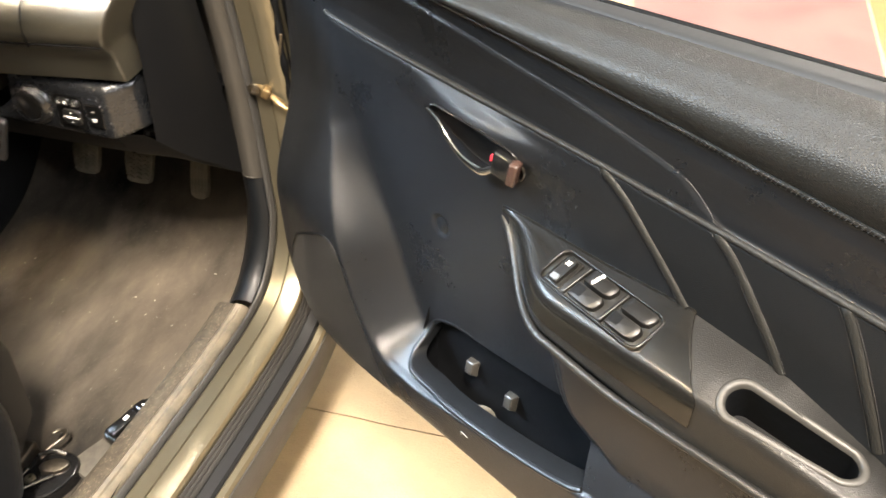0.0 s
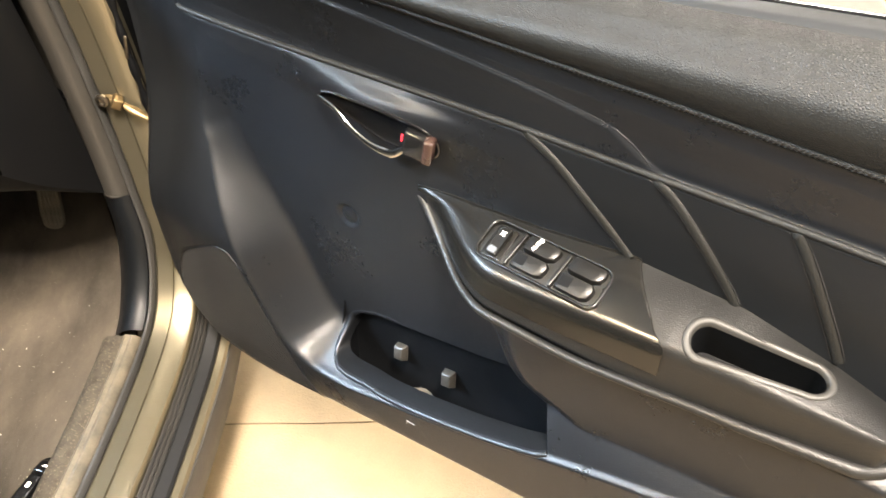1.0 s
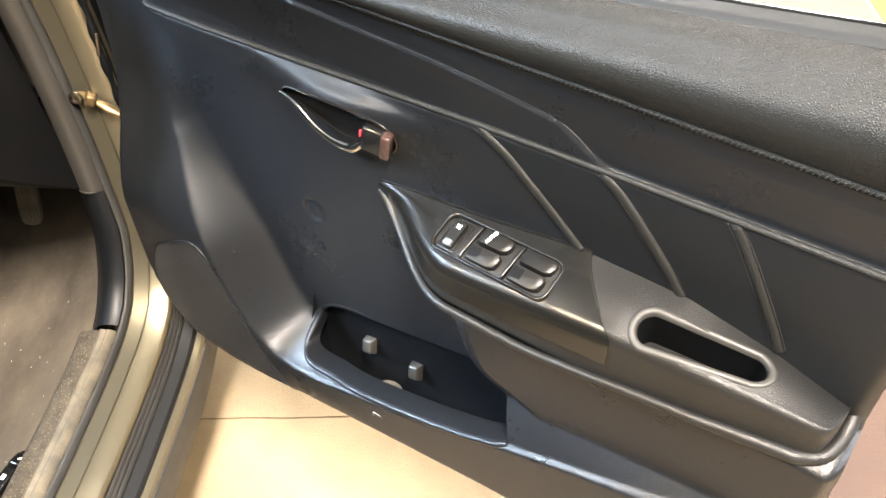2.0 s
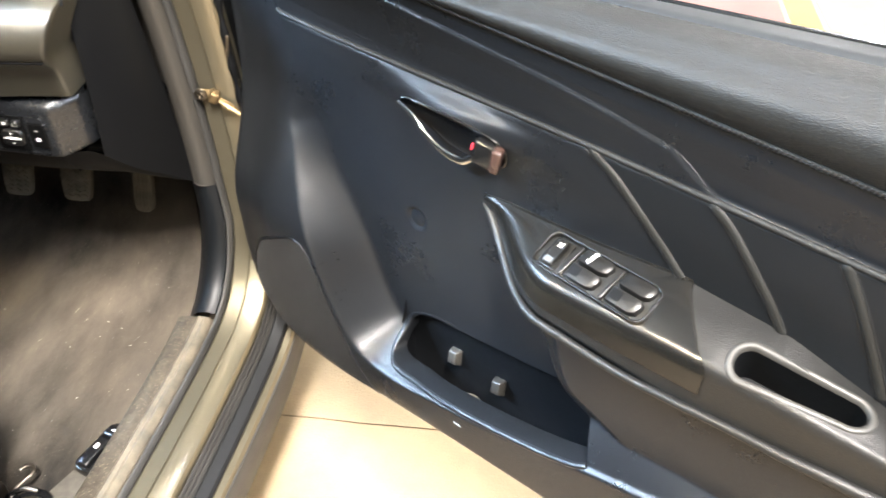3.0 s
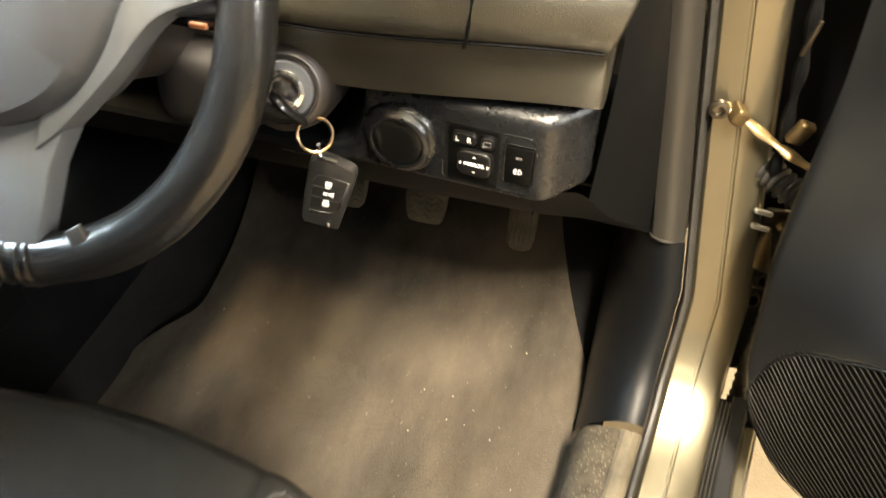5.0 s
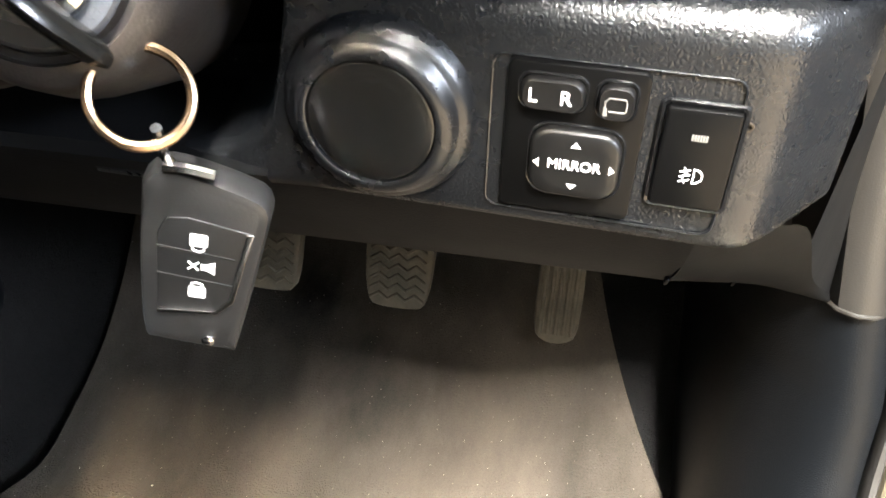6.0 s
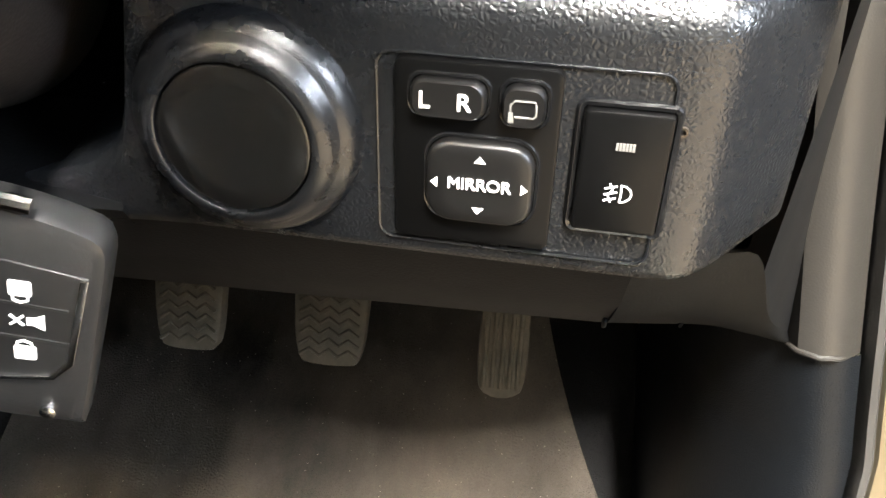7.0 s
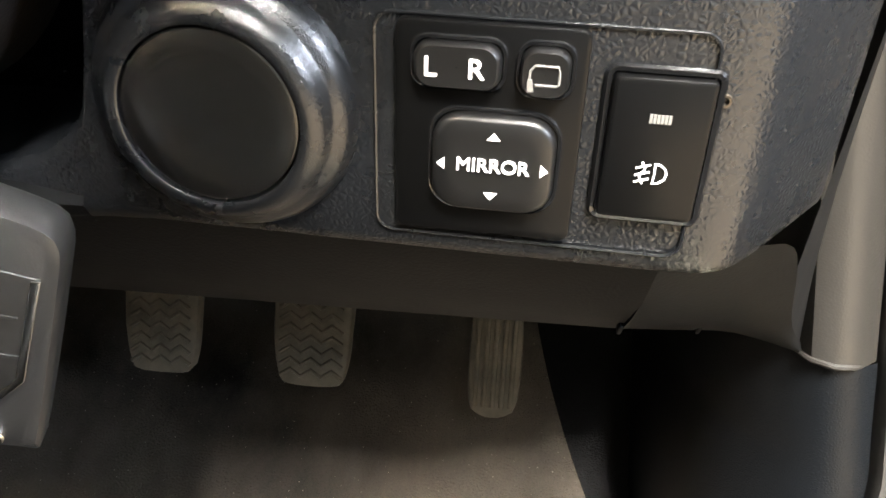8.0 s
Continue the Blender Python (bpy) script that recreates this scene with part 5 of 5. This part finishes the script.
part("ledge_edge", tube(on_trim(led, 0.0022), 0.0031, 10), "bolster", door, "rounded vinyl ledge edge catching the light")
part("band_edge", tube(on_trim(spline([(-0.3, 0.958), (-0.046, 0.957), (0.117, 0.95), (0.18, 0.947), (0.243, 0.941), (0.301, 0.932), (0.332, 0.914), (0.343, 0.905)], 60), 0.0), 0.0007, 6), "insert", door)
for pts in ([(0.223, 0.899), (0.25, 0.886), (0.276, 0.868), (0.314, 0.838), (0.34, 0.815)], [(0.347, 0.902), (0.366, 0.89), (0.39, 0.868), (0.42, 0.836), (0.437, 0.814)], [(0.46, 0.905), (0.472, 0.89), (0.491, 0.862), (0.512, 0.827), (0.525, 0.803)]):
    line = spline(pts, 100)
    part("pleat", tube(on_trim(line, 0.0006), 0.0043, 12, flat=0.5, up=(0, 0, 1)), "bolster", door, "raised stitched pleat")
    runs = []
    for off in (-0.0052, 0.0056):
        for q in range(0, 98, 2):
            x, y = line[q], line[q + 1]
            runs.append(tube(on_trim([(x[0] + off, x[1] + off * 0.3), (y[0] + off, y[1] + off * 0.3)], 0.0007), 0.00035, 4))
    tagged(part("stitching", merge(*runs), "thread", door, "fine stitches beside the pleat"), kind="stuff")

# window edge, glass run and outer shell
seal = part("window_seal", grid([[(u, 1.024 + tv(u), -0.036), (u, 1.0275 + tv(u), -0.0385), (u, 1.0295 + tv(u), -0.043), (u, 1.0312 + tv(u), -0.053), (u, 1.02 + tv(u), -0.056)] for u in np.linspace(-0.335, 0.607, 60)]), "seal", door, "smooth dark grey window seal")
part("glass_lip", tube([(u, 1.0312 + tv(u), -0.056) for u in np.linspace(-0.335, 0.607, 60)], 0.0022, 8), "gloss", seal, "black glass run lip")
shell_line = [tuple(p) for p in BOTTOM[::8]] + [(0.6, 1.035), (0.1, 0.975), (-0.325, 0.925)]
part("outer_shell", moved(plate([(x * 1.02, y - 0.005) for x, y in shell_line], 0.075, 0.012), Matrix.Translation((0, 0, -0.05))), "paint", door, "champagne grey painted door skin")

# armrest: its top runs from a line on the door to the front edge, then drops to the piping
def rest_reach(u):
    return -0.012 + 0.068 * float(sst(u, 0.095, 0.24)) - float(np.interp(u, (0.4, 0.489, 0.566, 0.592), (0, 0.006, 0.016, 0.022)))


def on_rest(u, q, lift=0.0):
    """A point on the armrest's top: q from 0 at the door to 1 at the front edge."""
    b, e = np.array((float(np.interp(u, *REST_BACK)), -0.007)), np.array((float(np.interp(u, *REST_EDGE)), rest_reach(u)))
    n = np.array((e[1] - b[1], b[0] - e[0]))
    n /= np.linalg.norm(n) + 1e-9
    v, w = b + (e - b) * q + n * (0.004 * math.sin(math.pi * q) + lift)
    return np.array((u, v, w))


def rest_section(u, lift=0.0, foot=None):
    """Top, rounded edge and front of the armrest at u."""
    pts = [on_rest(u, q, lift) for q in np.linspace(0, 0.86, 16)]
    f = rest_reach(u) + lift
    a, c = pts[-1], np.array((u, float(np.interp(u, *REST_EDGE)) - 0.011, f))
    m = np.array((u, float(np.interp(u, *REST_EDGE)) + 0.0015, f + 0.0005))
    pts += [a * (1 - k) ** 2 + m * 2 * k * (1 - k) + c * k * k for k in np.linspace(0.1, 1, 11)]
    low = 0.735 if foot is None else foot(u)
    pts += [np.array((u, c[1] + (low - c[1]) * k, f - 0.0006 * k)) for k in (0.3, 0.6, 0.9, 1.0)]
    pts += [np.array((u, low - 0.0015, f - 0.003)), np.array((u, low - 0.002, -0.012))] if foot is None else [np.array((u, low - 0.0004, f - 0.002 - lift))]
    return pts


def cup_ring(grow, lift=0.0, drop=(0, 0, 0)):
    """A line round the pull cup on the armrest's top."""
    out = []
    for a in np.linspace(0, 2 * math.pi, 56, endpoint=False):
        k = 1 if math.cos(a) > 0 else -1
        u, q = (0.513, 0.5) if k > 0 else (0.432, 0.665)
        out.append(tuple(on_rest(u + (0.0145 + grow) * math.cos(a), q + (0.245 + grow * 16) * math.sin(a), lift) + np.array(drop)))
    return out


def armrest_skin():
    us = np.r_[np.linspace(0.106, 0.574, 170), 0.574 + 0.017 * np.sin(np.linspace(0.08, math.pi / 2, 18))]
    rows = []
    for u in us:
        f = max(1 - (max(u - 0.574, 0) / 0.01705) ** 3.2, 0) ** (1 / 2.4)
        r = rest_section(u)
        rows.append([(p[0], 0.766 + (p[1] - 0.766) * (0.8 + 0.2 * f), -0.012 + (p[2] + 0.012) * f) for p in r])
    bm = grid(rows)
    hole = [(0.513 + 0.0145 * math.cos(a), 0.5 + 0.245 * math.sin(a)) if math.cos(a) > 0 else (0.432 + 0.0145 * math.cos(a), 0.665 + 0.245 * math.sin(a)) for a in np.linspace(0, 2 * math.pi, 56, endpoint=False)]
    dead = []
    for f in bm.faces:
        c = f.calc_center_median()
        b, e = np.array((float(np.interp(c.x, *REST_BACK)), -0.007)), np.array((float(np.interp(c.x, *REST_EDGE)), rest_reach(c.x)))
        q = float(np.dot(np.array((c.y, c.z)) - b, e - b) / np.dot(e - b, e - b))
        if c.y > 0.76 and 0.05 < q < 1.0 and bool(inside(np.array(c.x), np.array(q), [(0.472 + (a - 0.472) * 1.04, 0.58 + (b - 0.58) * 1.12) for a, b in hole])):
            dead.append(f)
    bmesh.ops.delete(bm, geom=dead, context="FACES")
    return bm


part("armrest", armrest_skin(), "armrest", door, "grained black vinyl armrest", angle=60)
PLATE_FOOT = lambda u: float(np.interp(u, (0.1, 0.12, 0.16, 0.234, 0.3, 0.405), (0.757, 0.75, 0.745, 0.749, 0.751, 0.76)))
PLATE_END = lambda i: 0.352 + 0.053 * float(sst(i, 0, 24)) ** 0.8


_o, _x, _y = on_rest(0.2725, 0.53, 0.0016), on_rest(0.332, 0.58) - on_rest(0.212, 0.475), on_rest(0.2725, 0.2) - on_rest(0.2725, 0.85)
SL = axes(tuple(_o), tuple(_x), tuple(_y))
WELL = rrect(0.129, 0.04, 0.0095, 7)


def switch_plate_skin():
    n = len(rest_section(0.2, 0.0016, PLATE_FOOT))
    rows = []
    for k in np.linspace(0, 1, 110):
        rows.append([tuple(rest_section(0.108 + (PLATE_END(i) - 0.108) * k, 0.0016, PLATE_FOOT)[i]) for i in range(n)])
    sink = lambda r: [(p[0], p[1] - 0.001, p[2] - 0.003) for p in r]
    bm = grid([sink(rows[0])] + rows + [sink(rows[-1])])
    back = SL.inverted()
    dead = []
    for f in bm.faces:
        c = back @ f.calc_center_median()
        if abs(c.z) < 0.006 and bool(inside(np.array(c.x), np.array(c.y), WELL)):
            dead.append(f)
    bmesh.ops.delete(bm, geom=dead, context="FACES")
    return bm


switch_plate = part("switch_plate", switch_plate_skin(), "smooth", door, "satin black armrest switch plate with warm sheen", angle=60)
part("plate_edge", tube([tuple(on_rest(u, 0.0, 0.0024)) for u in np.linspace(0.108, 0.352, 60)], 0.0016, 8), "smooth", switch_plate, "rounded plate edge")
part("switch_bezel", grid([[(x * k, y * k2, z) for x, y in WELL] for k, k2, z in ((1.035, 1.12, -0.003), (1.035, 1.12, 0.0012), (1.025, 1.085, 0.002), (1.0, 1.0, 0.0016), (0.99, 0.97, -0.001), (0.985, 0.955, -0.006))], close=True), "smooth", switch_plate, "rounded switch surround", m=SL, angle=70)
# this black floor paints in the recess shadow
part("switch_well", plate([(x * 1.02, y * 1.05) for x, y in WELL], 0.002), "liner", switch_plate, "switch recess floor with its shadow painted black", m=SL @ pose(0, 0, -0.0045))


def rocker(x, y, tilt, mark):
    """Window button: a tilted cushion, rounder at its far end."""
    w, h = 0.0345, 0.0165
    line = [(-w / 2, -h / 2 + 0.001), (-w / 2 + 0.002, -h / 2), (w / 2 - 0.008, -h / 2), (w / 2 - 0.002, -h / 2 + 0.003), (w / 2, 0.001), (w / 2, h / 2 - 0.003), (w / 2 - 0.003, h / 2), (-w / 2 + 0.002, h / 2), (-w / 2, h / 2 - 0.001)]
    rows = []
    for k, z in ((1.0, -0.004), (1.0, 0.0042), (0.975, 0.0055), (0.92, 0.0062), (0.6, 0.0066), (0.02, 0.0067)):
        rows.append([(px * k, py * k, z - 0.0022 * max(px / w, 0) * k) for px, py in line])
    ob = part("window_button", grid(rows, close=True), "button", switch_plate, "black window rocker button", m=SL @ pose(x, y, -0.001, tilt), angle=35)
    if mark:
        part("button_mark", plate(rrect(0.011, 0.0105, 0.0006, 3), 0.0003), "liner", ob, m=pose(-0.009, 0.0005, 0.0069))
    return ob


part("lock_button_frame", plate(rrect(0.0225, 0.035, 0.003), 0.0045, 0.0008), "smooth", switch_plate, m=SL @ pose(-0.0475, -0.0008, 0.0))
lockb = part("lock_button", cushion_button(0.0125, 0.031, 0.003, 0.004), "button", switch_plate, "black window lock button", m=SL @ pose(-0.0475, -0.0008, 0.0))
part("lock_mark", plate([(-0.0026, -0.003), (-0.0008, -0.0016), (0.0026, -0.0028), (0.0018, 0.0), (0.0028, 0.003), (0.0, 0.0018), (-0.0028, 0.0028), (-0.0016, 0.0)], 0.0004), "white", lockb, "white window lock symbol", m=pose(0, 0.008, 0.0044))
part("lock_tip", cushion_button(0.009, 0.007, 0.002, 0.002), "spoke", lockb, m=pose(0, -0.011, 0.0034))
b_auto = rocker(-0.005, 0.0098, -5, False)
part("lettering", words("AUTO", 0.0056), "white", b_auto, "white AUTO lettering", m=pose(-0.0055, 0.0005, 0.0069, 0, 0, 78))
rocker(-0.0075, -0.0088, 5, True)
rocker(0.0435, 0.0098, -5, False)
rocker(0.041, -0.0088, 5, True)
for x in (-0.0295, 0.0195):
    part("divider", rbox(0.004, 0.037, 0.006, 0.0014), "button", switch_plate, m=SL @ pose(x, 0, -0.0012, 0, 0, -4))
for x in (-0.0235, 0.0255):
    part("pivot", tube([(x - 0.003, 0.0085, -0.001), (x + 0.003, 0.0075, 0.0)], 0.0013, 6), "smooth", switch_plate, m=SL)
pipe = spline([(0.106, 0.772), (0.135, 0.75), (0.165, 0.736), (0.192, 0.73), (0.255, 0.729), (0.33, 0.729), (0.414, 0.74), (0.504, 0.746), (0.57, 0.748)], 90)
pipe3 = [(u, v, rest_reach(u) + 0.002) for u, v in pipe] + [(0.582, 0.748, 0.034), (0.59, 0.75, 0.026), (0.595, 0.755, 0.01), (0.596, 0.762, -0.004), (0.596, 0.768, -0.012)]
part("armrest_piping", tube([tuple(p) for p in spline(pipe3, 120)], [0.0044 + 0.0022 * float(sst(k, 70, 108)) for k in range(120)], 12), "armrest", door, "grained vinyl piping under the armrest")
part("armrest_skirt", grid([[(u, v - 0.002, rest_reach(u) + 0.001), (u, v - 0.012, rest_reach(u) - 0.006), (u, v - 0.03, min(rest_reach(u) - 0.012, 0.036)), (u, v - 0.06, float(relief(u, v - 0.06)) - 0.001)] for u, v in pipe[8:]]), "door", door, "soft fold under the piping", angle=70)

# pull cup in the armrest
rows = [cup_ring(0.0058, -0.001), cup_ring(0.0054, 0.001), cup_ring(0.0042, 0.0018), cup_ring(0.0008, 0.0018), cup_ring(-0.001, 0.0), cup_ring(-0.0018, -0.004)]
part("pull_cup_bezel", grid(rows, close=True), "cuprim", door, "satin grey oval pull cup rim", angle=80)
# cup lining blackened: its inner shade is in the colour
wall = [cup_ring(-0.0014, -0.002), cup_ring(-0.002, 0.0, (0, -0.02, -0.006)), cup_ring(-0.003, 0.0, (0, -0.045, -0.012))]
part("pull_cup", merge(grid(wall, close=True), build(wall[-1], [tuple(range(len(wall[-1])))])), "liner", door, "deep pull cup lined near black for its inner shade")

# pocket behind the lip
LIP_ALL = spline([(0.075, 0.5565), (0.04, 0.549), (0.014, 0.537), (-0.001, 0.521)] + [tuple(q) for q in LIP[3::4]] + [tuple(LIP[-1])], 140)
way = np.gradient(LIP_ALL, axis=0)
way /= np.linalg.norm(way, axis=1)[:, None]
out = np.stack([way[:, 1], -way[:, 0]], 1)
edge_w = relief(LIP_ALL[:, 0] + out[:, 0] * 0.004, LIP_ALL[:, 1] + out[:, 1] * 0.004)
edge_w = np.convolve(np.pad(edge_w, 4, mode="edge"), np.ones(9) / 9, mode="valid")
lip_rows = [[(q[0] + n[0] * o, q[1] + n[1] * o, w + dw) for o, dw in ((0.006, -0.002), (0.0035, 0.0004), (0.0012, 0.0009), (-0.0004, 0.0003), (-0.0016, -0.0015), (-0.002, -0.0035), (-0.0022, -0.005))] for q, n, w in zip(LIP_ALL, out, edge_w)]
part("pocket_lip", grid(lip_rows), "door", door, "rolled edge of the pocket", angle=80)
# throat and pocket walls coloured near black for the shade inside
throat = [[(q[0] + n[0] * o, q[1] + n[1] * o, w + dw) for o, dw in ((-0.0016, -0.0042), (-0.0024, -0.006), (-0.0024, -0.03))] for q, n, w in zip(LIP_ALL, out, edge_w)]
part("pocket_throat", grid(throat), "liner", door, "inner wall of the pocket blackened for shade", angle=80)
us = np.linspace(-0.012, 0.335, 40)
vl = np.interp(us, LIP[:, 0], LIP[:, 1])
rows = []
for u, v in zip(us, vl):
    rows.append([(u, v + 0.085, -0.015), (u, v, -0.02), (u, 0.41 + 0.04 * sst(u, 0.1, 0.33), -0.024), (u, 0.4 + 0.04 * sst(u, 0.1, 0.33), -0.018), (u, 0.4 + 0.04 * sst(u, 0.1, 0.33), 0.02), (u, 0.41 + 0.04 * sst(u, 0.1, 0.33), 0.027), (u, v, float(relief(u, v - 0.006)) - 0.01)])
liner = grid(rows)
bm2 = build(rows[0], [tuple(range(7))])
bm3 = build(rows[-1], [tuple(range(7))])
pocket = part("pocket", merge(liner, bm2, bm3), "liner", door, "deep door pocket with its shade painted near black")
for u in (0.071, 0.146):
    part("bottle_tab", moved(rbox(0.019, 0.024, 0.012, 0.002, 3, 0.7), pose(u, 0.492, -0.012, -20, 0, 12)), "trim", pocket, "grey bottle holder tab")
part("cup_floor", moved(lathe([(0.0001, 0.0), (0.014, 0.001), (0.02, 0.004), (0.022, 0.0)], 28), pose(0.108, 0.43, 0.0, -90)), "fobfloor", pocket, "dusty bottle holder floor")
part("moulding_mark", merge(rbox(0.012, 0.0012, 0.001, 0.0003), moved(rbox(0.0012, 0.006, 0.001, 0.0003), pose(-0.0055, -0.003, 0))), "icon", door, m=Matrix.Translation((0.146, 0.488, float(relief(0.146, 0.488)) + 0.0005)))
part("screw_cover", moved(lathe([(0.0125, -0.001), (0.012, 0.0008), (0.0105, 0.0014), (0.0001, 0.0016)], 28), Matrix.Translation((0.005, 0.694, float(relief(0.005, 0.694))))), "door", door, "round screw cover")

# speaker grille
grille = part("speaker_grille", tube(on_trim(GR, 0.0), 0.0012, 6, closed=True), "insert", door, "black ribbed speaker grille")
d, e = np.array((0.82, -0.572)), np.array((0.572, 0.82))
ribs = []
for k in range(-75, 76):
    c = np.array((-0.17, 0.48)) + e * k * 0.0056
    pts = [c + d * s for s in np.linspace(-0.2, 0.2, 140)]
    p = np.array(pts)
    ok = inside(p[:, 0], p[:, 1], GR)
    run = p[ok]
    if len(run) > 3:
        ribs.append(tube(on_trim([tuple(q) for q in run], -0.0004), [0.0002 + 0.0005 * float(sst(q[1], 0.375, 0.425)) for q in run], 6, up=(0, 0, 1)))
tagged(part("ribs", merge(*ribs), "rib", grille, "fine slanted ribs"), kind="stuff")

# inner handle
bowl = []
for k, h in ((1.0, 0.0), (0.97, -0.004), (0.9, -0.018), (0.7, -0.026), (0.02, -0.028)):
    c = np.array(GRIP).mean(0)
    bowl.append([(c[0] + (u - c[0]) * k, c[1] + (v - c[1]) * k, float(relief(u, v)) + h) for u, v in GRIP])
handle = part("door_handle", grid(bowl, close=True), "gloss", door, "gloss black handle recess")
part("recess_rim", tube(on_trim(GRIP, 0.0006), 0.0016, 8, closed=True), "gloss", handle)
lever = spline([(-0.014, 0.853, 0.004), (0.012, 0.85, 0.009), (0.035, 0.838, 0.012), (0.06, 0.829, 0.013), (0.085, 0.827, 0.011), (0.1, 0.837, 0.008)], 40)
part("lever", tube(lever, np.interp(np.linspace(0, 1, 40), (0, 0.1, 0.6, 0.85, 1), (0.0018, 0.003, 0.0032, 0.005, 0.004)), 10, up=(0, 0, 1), flat=0.7), "chrome", handle, "dark chrome pull lever")
part("recess_line", tube(spline([(0.02, 0.858, -0.012), (0.06, 0.85, -0.014), (0.1, 0.838, -0.012)], 16), 0.0009, 6), "gloss", handle)
knob = part("lock_knob", rbox(0.03, 0.03, 0.018, 0.004, 3), "gloss", handle, "gloss black lock knob", m=pose(0.116, 0.847, 0.004, 0, 10, -8))
part("knob_end", rbox(0.011, 0.028, 0.014, 0.003), "knobface", handle, m=pose(0.13, 0.847, 0.008, 0, 18, -8))
part("red_mark", rbox(0.0016, 0.008, 0.0025, 0.0005), "red", knob, "red unlocked mark", m=pose(-0.0165, 0.004, 0.006))

# hinge side
check = thing("door_check_strap", "greasy brass coloured door check strap between pillar and door", "door check")
part("strap", tube(spline([(-0.497, 1.0, 0.703), (-0.477, 0.99, 0.696), (-0.447, 0.982, 0.681), (-0.412, 0.972, 0.667), (-0.395, 0.968, 0.662)], 24), [0.0052 + 0.0012 * math.sin(i * 0.9) for i in range(24)], 8, flat=0.4, up=(0.3, -0.5, 0.8)), "brass", check)
part("collar", moved(rbox(0.014, 0.02, 0.016, 0.003), pose(-0.481, 0.99, 0.698, 0, 28, 15)), "brass", check, "worn brass coloured collar")
part("mount", moved(lathe([(0.0095, 0.0), (0.009, 0.004), (0.0055, 0.005), (0.005, 0.001), (0.0001, 0.0)], 20), pose(-0.499, 0.988, 0.702, 90, 0, 0)), "steel", check, "round steel mounting eye")
part("door_bracket", moved(rbox(0.016, 0.01, 0.024, 0.003), pose(-0.427, 0.978, 0.697, 10, 20, 15)), "brass", check, "bent bracket on the door edge")


def door_hinge(x, y, z):
    """Greasy hinge: leaf, tapered knuckle, two open sleeve ends, bolt."""
    h = thing("hinge_assembly", "greasy worn steel hinge between pillar and open door", "hinge", pose(x, y, z, 0, 0, 8))
    part("leaf", rbox(0.03, 0.006, 0.11, 0.002), "steel", h, m=pose(0.012, 0.014, -0.01))
    part("knuckle", lathe([(0.004, -0.022), (0.0115, -0.014), (0.01, 0.0), (0.006, 0.016), (0.0035, 0.03), (0.0001, 0.034)], 18), "brass", h, "brass coloured tapered knuckle")
    for dx, dz in ((0.009, -0.036), (0.006, -0.064)):
        part("sleeve", lathe([(0.0062, -0.012), (0.0086, -0.01), (0.0088, 0.006), (0.0078, 0.009), (0.0058, 0.009), (0.0052, -0.006), (0.0001, -0.006)], 18), "steel", h, "open steel sleeve end", m=pose(dx, -0.004, dz, 62, 0, 18))
    part("bolt", lathe([(0.008, 0), (0.008, 0.004), (0.005, 0.006), (0.0001, 0.0065)], 6), "brass", h, m=pose(0.016, 0.01, 0.03, 90))
    return h


door_hinge(-0.421, 0.985, 0.548)
for x, z in ((-0.432, 0.601), (-0.43, 0.582)):
    part("loom_clip", moved(rbox(0.019, 0.005, 0.005, 0.0015), pose(x, 0.98, z, 0, 14, 10)), "satin", car_body, "pale loom clip")
part("seam_sealer", tube(spline([(-0.392, 0.982, 0.47), (-0.393, 0.978, 0.42), (-0.389, 0.972, 0.37), (-0.386, 0.966, 0.325)], 40), [0.007 + 0.0045 * (i / 39) + 0.0012 * math.sin(i * 1.7) for i in range(40)], 10), "scuff", car_body, "lumpy greyish seam sealer")
part("loom_sheath", tube(spline([(-0.452, 0.99, 0.86), (-0.447, 0.985, 0.79), (-0.444, 0.984, 0.755), (-0.436, 0.985, 0.66), (-0.43, 0.985, 0.62)], 40), [0.005 + 0.0015 * math.sin(i * 0.8) for i in range(40)], 8), "liner", car_body, "black wiring sheath")
part("foil_tag", moved(rbox(0.004, 0.003, 0.034, 0.001), pose(-0.445, 0.98, 0.785, 6, 8, 20)), "steel", car_body, "silvery foil tag")
boot2 = thing("wiring_boot", "black corrugated wiring boot between pillar and door", "wiring boot")
path = spline([(-0.445, 1.005, 0.64), (-0.425, 0.985, 0.635), (-0.4, 0.965, 0.63)], 40)
part("boot", tube(path, [0.013 + 0.0025 * math.sin(i * 1.3) for i in range(40)], 12), "rubber", boot2)
bracket = thing("sill_end_bracket", "small steel bracket at the front end of the sill", "bracket")
part("plate", moved(rbox(0.03, 0.012, 0.07, 0.004), pose(-0.392, 0.945, 0.305, 8, 0, 15)), "steel", bracket)
part("tip", moved(rbox(0.024, 0.014, 0.022, 0.004), pose(-0.383, 0.937, 0.285, 0, 20, 15)), "brass", bracket)
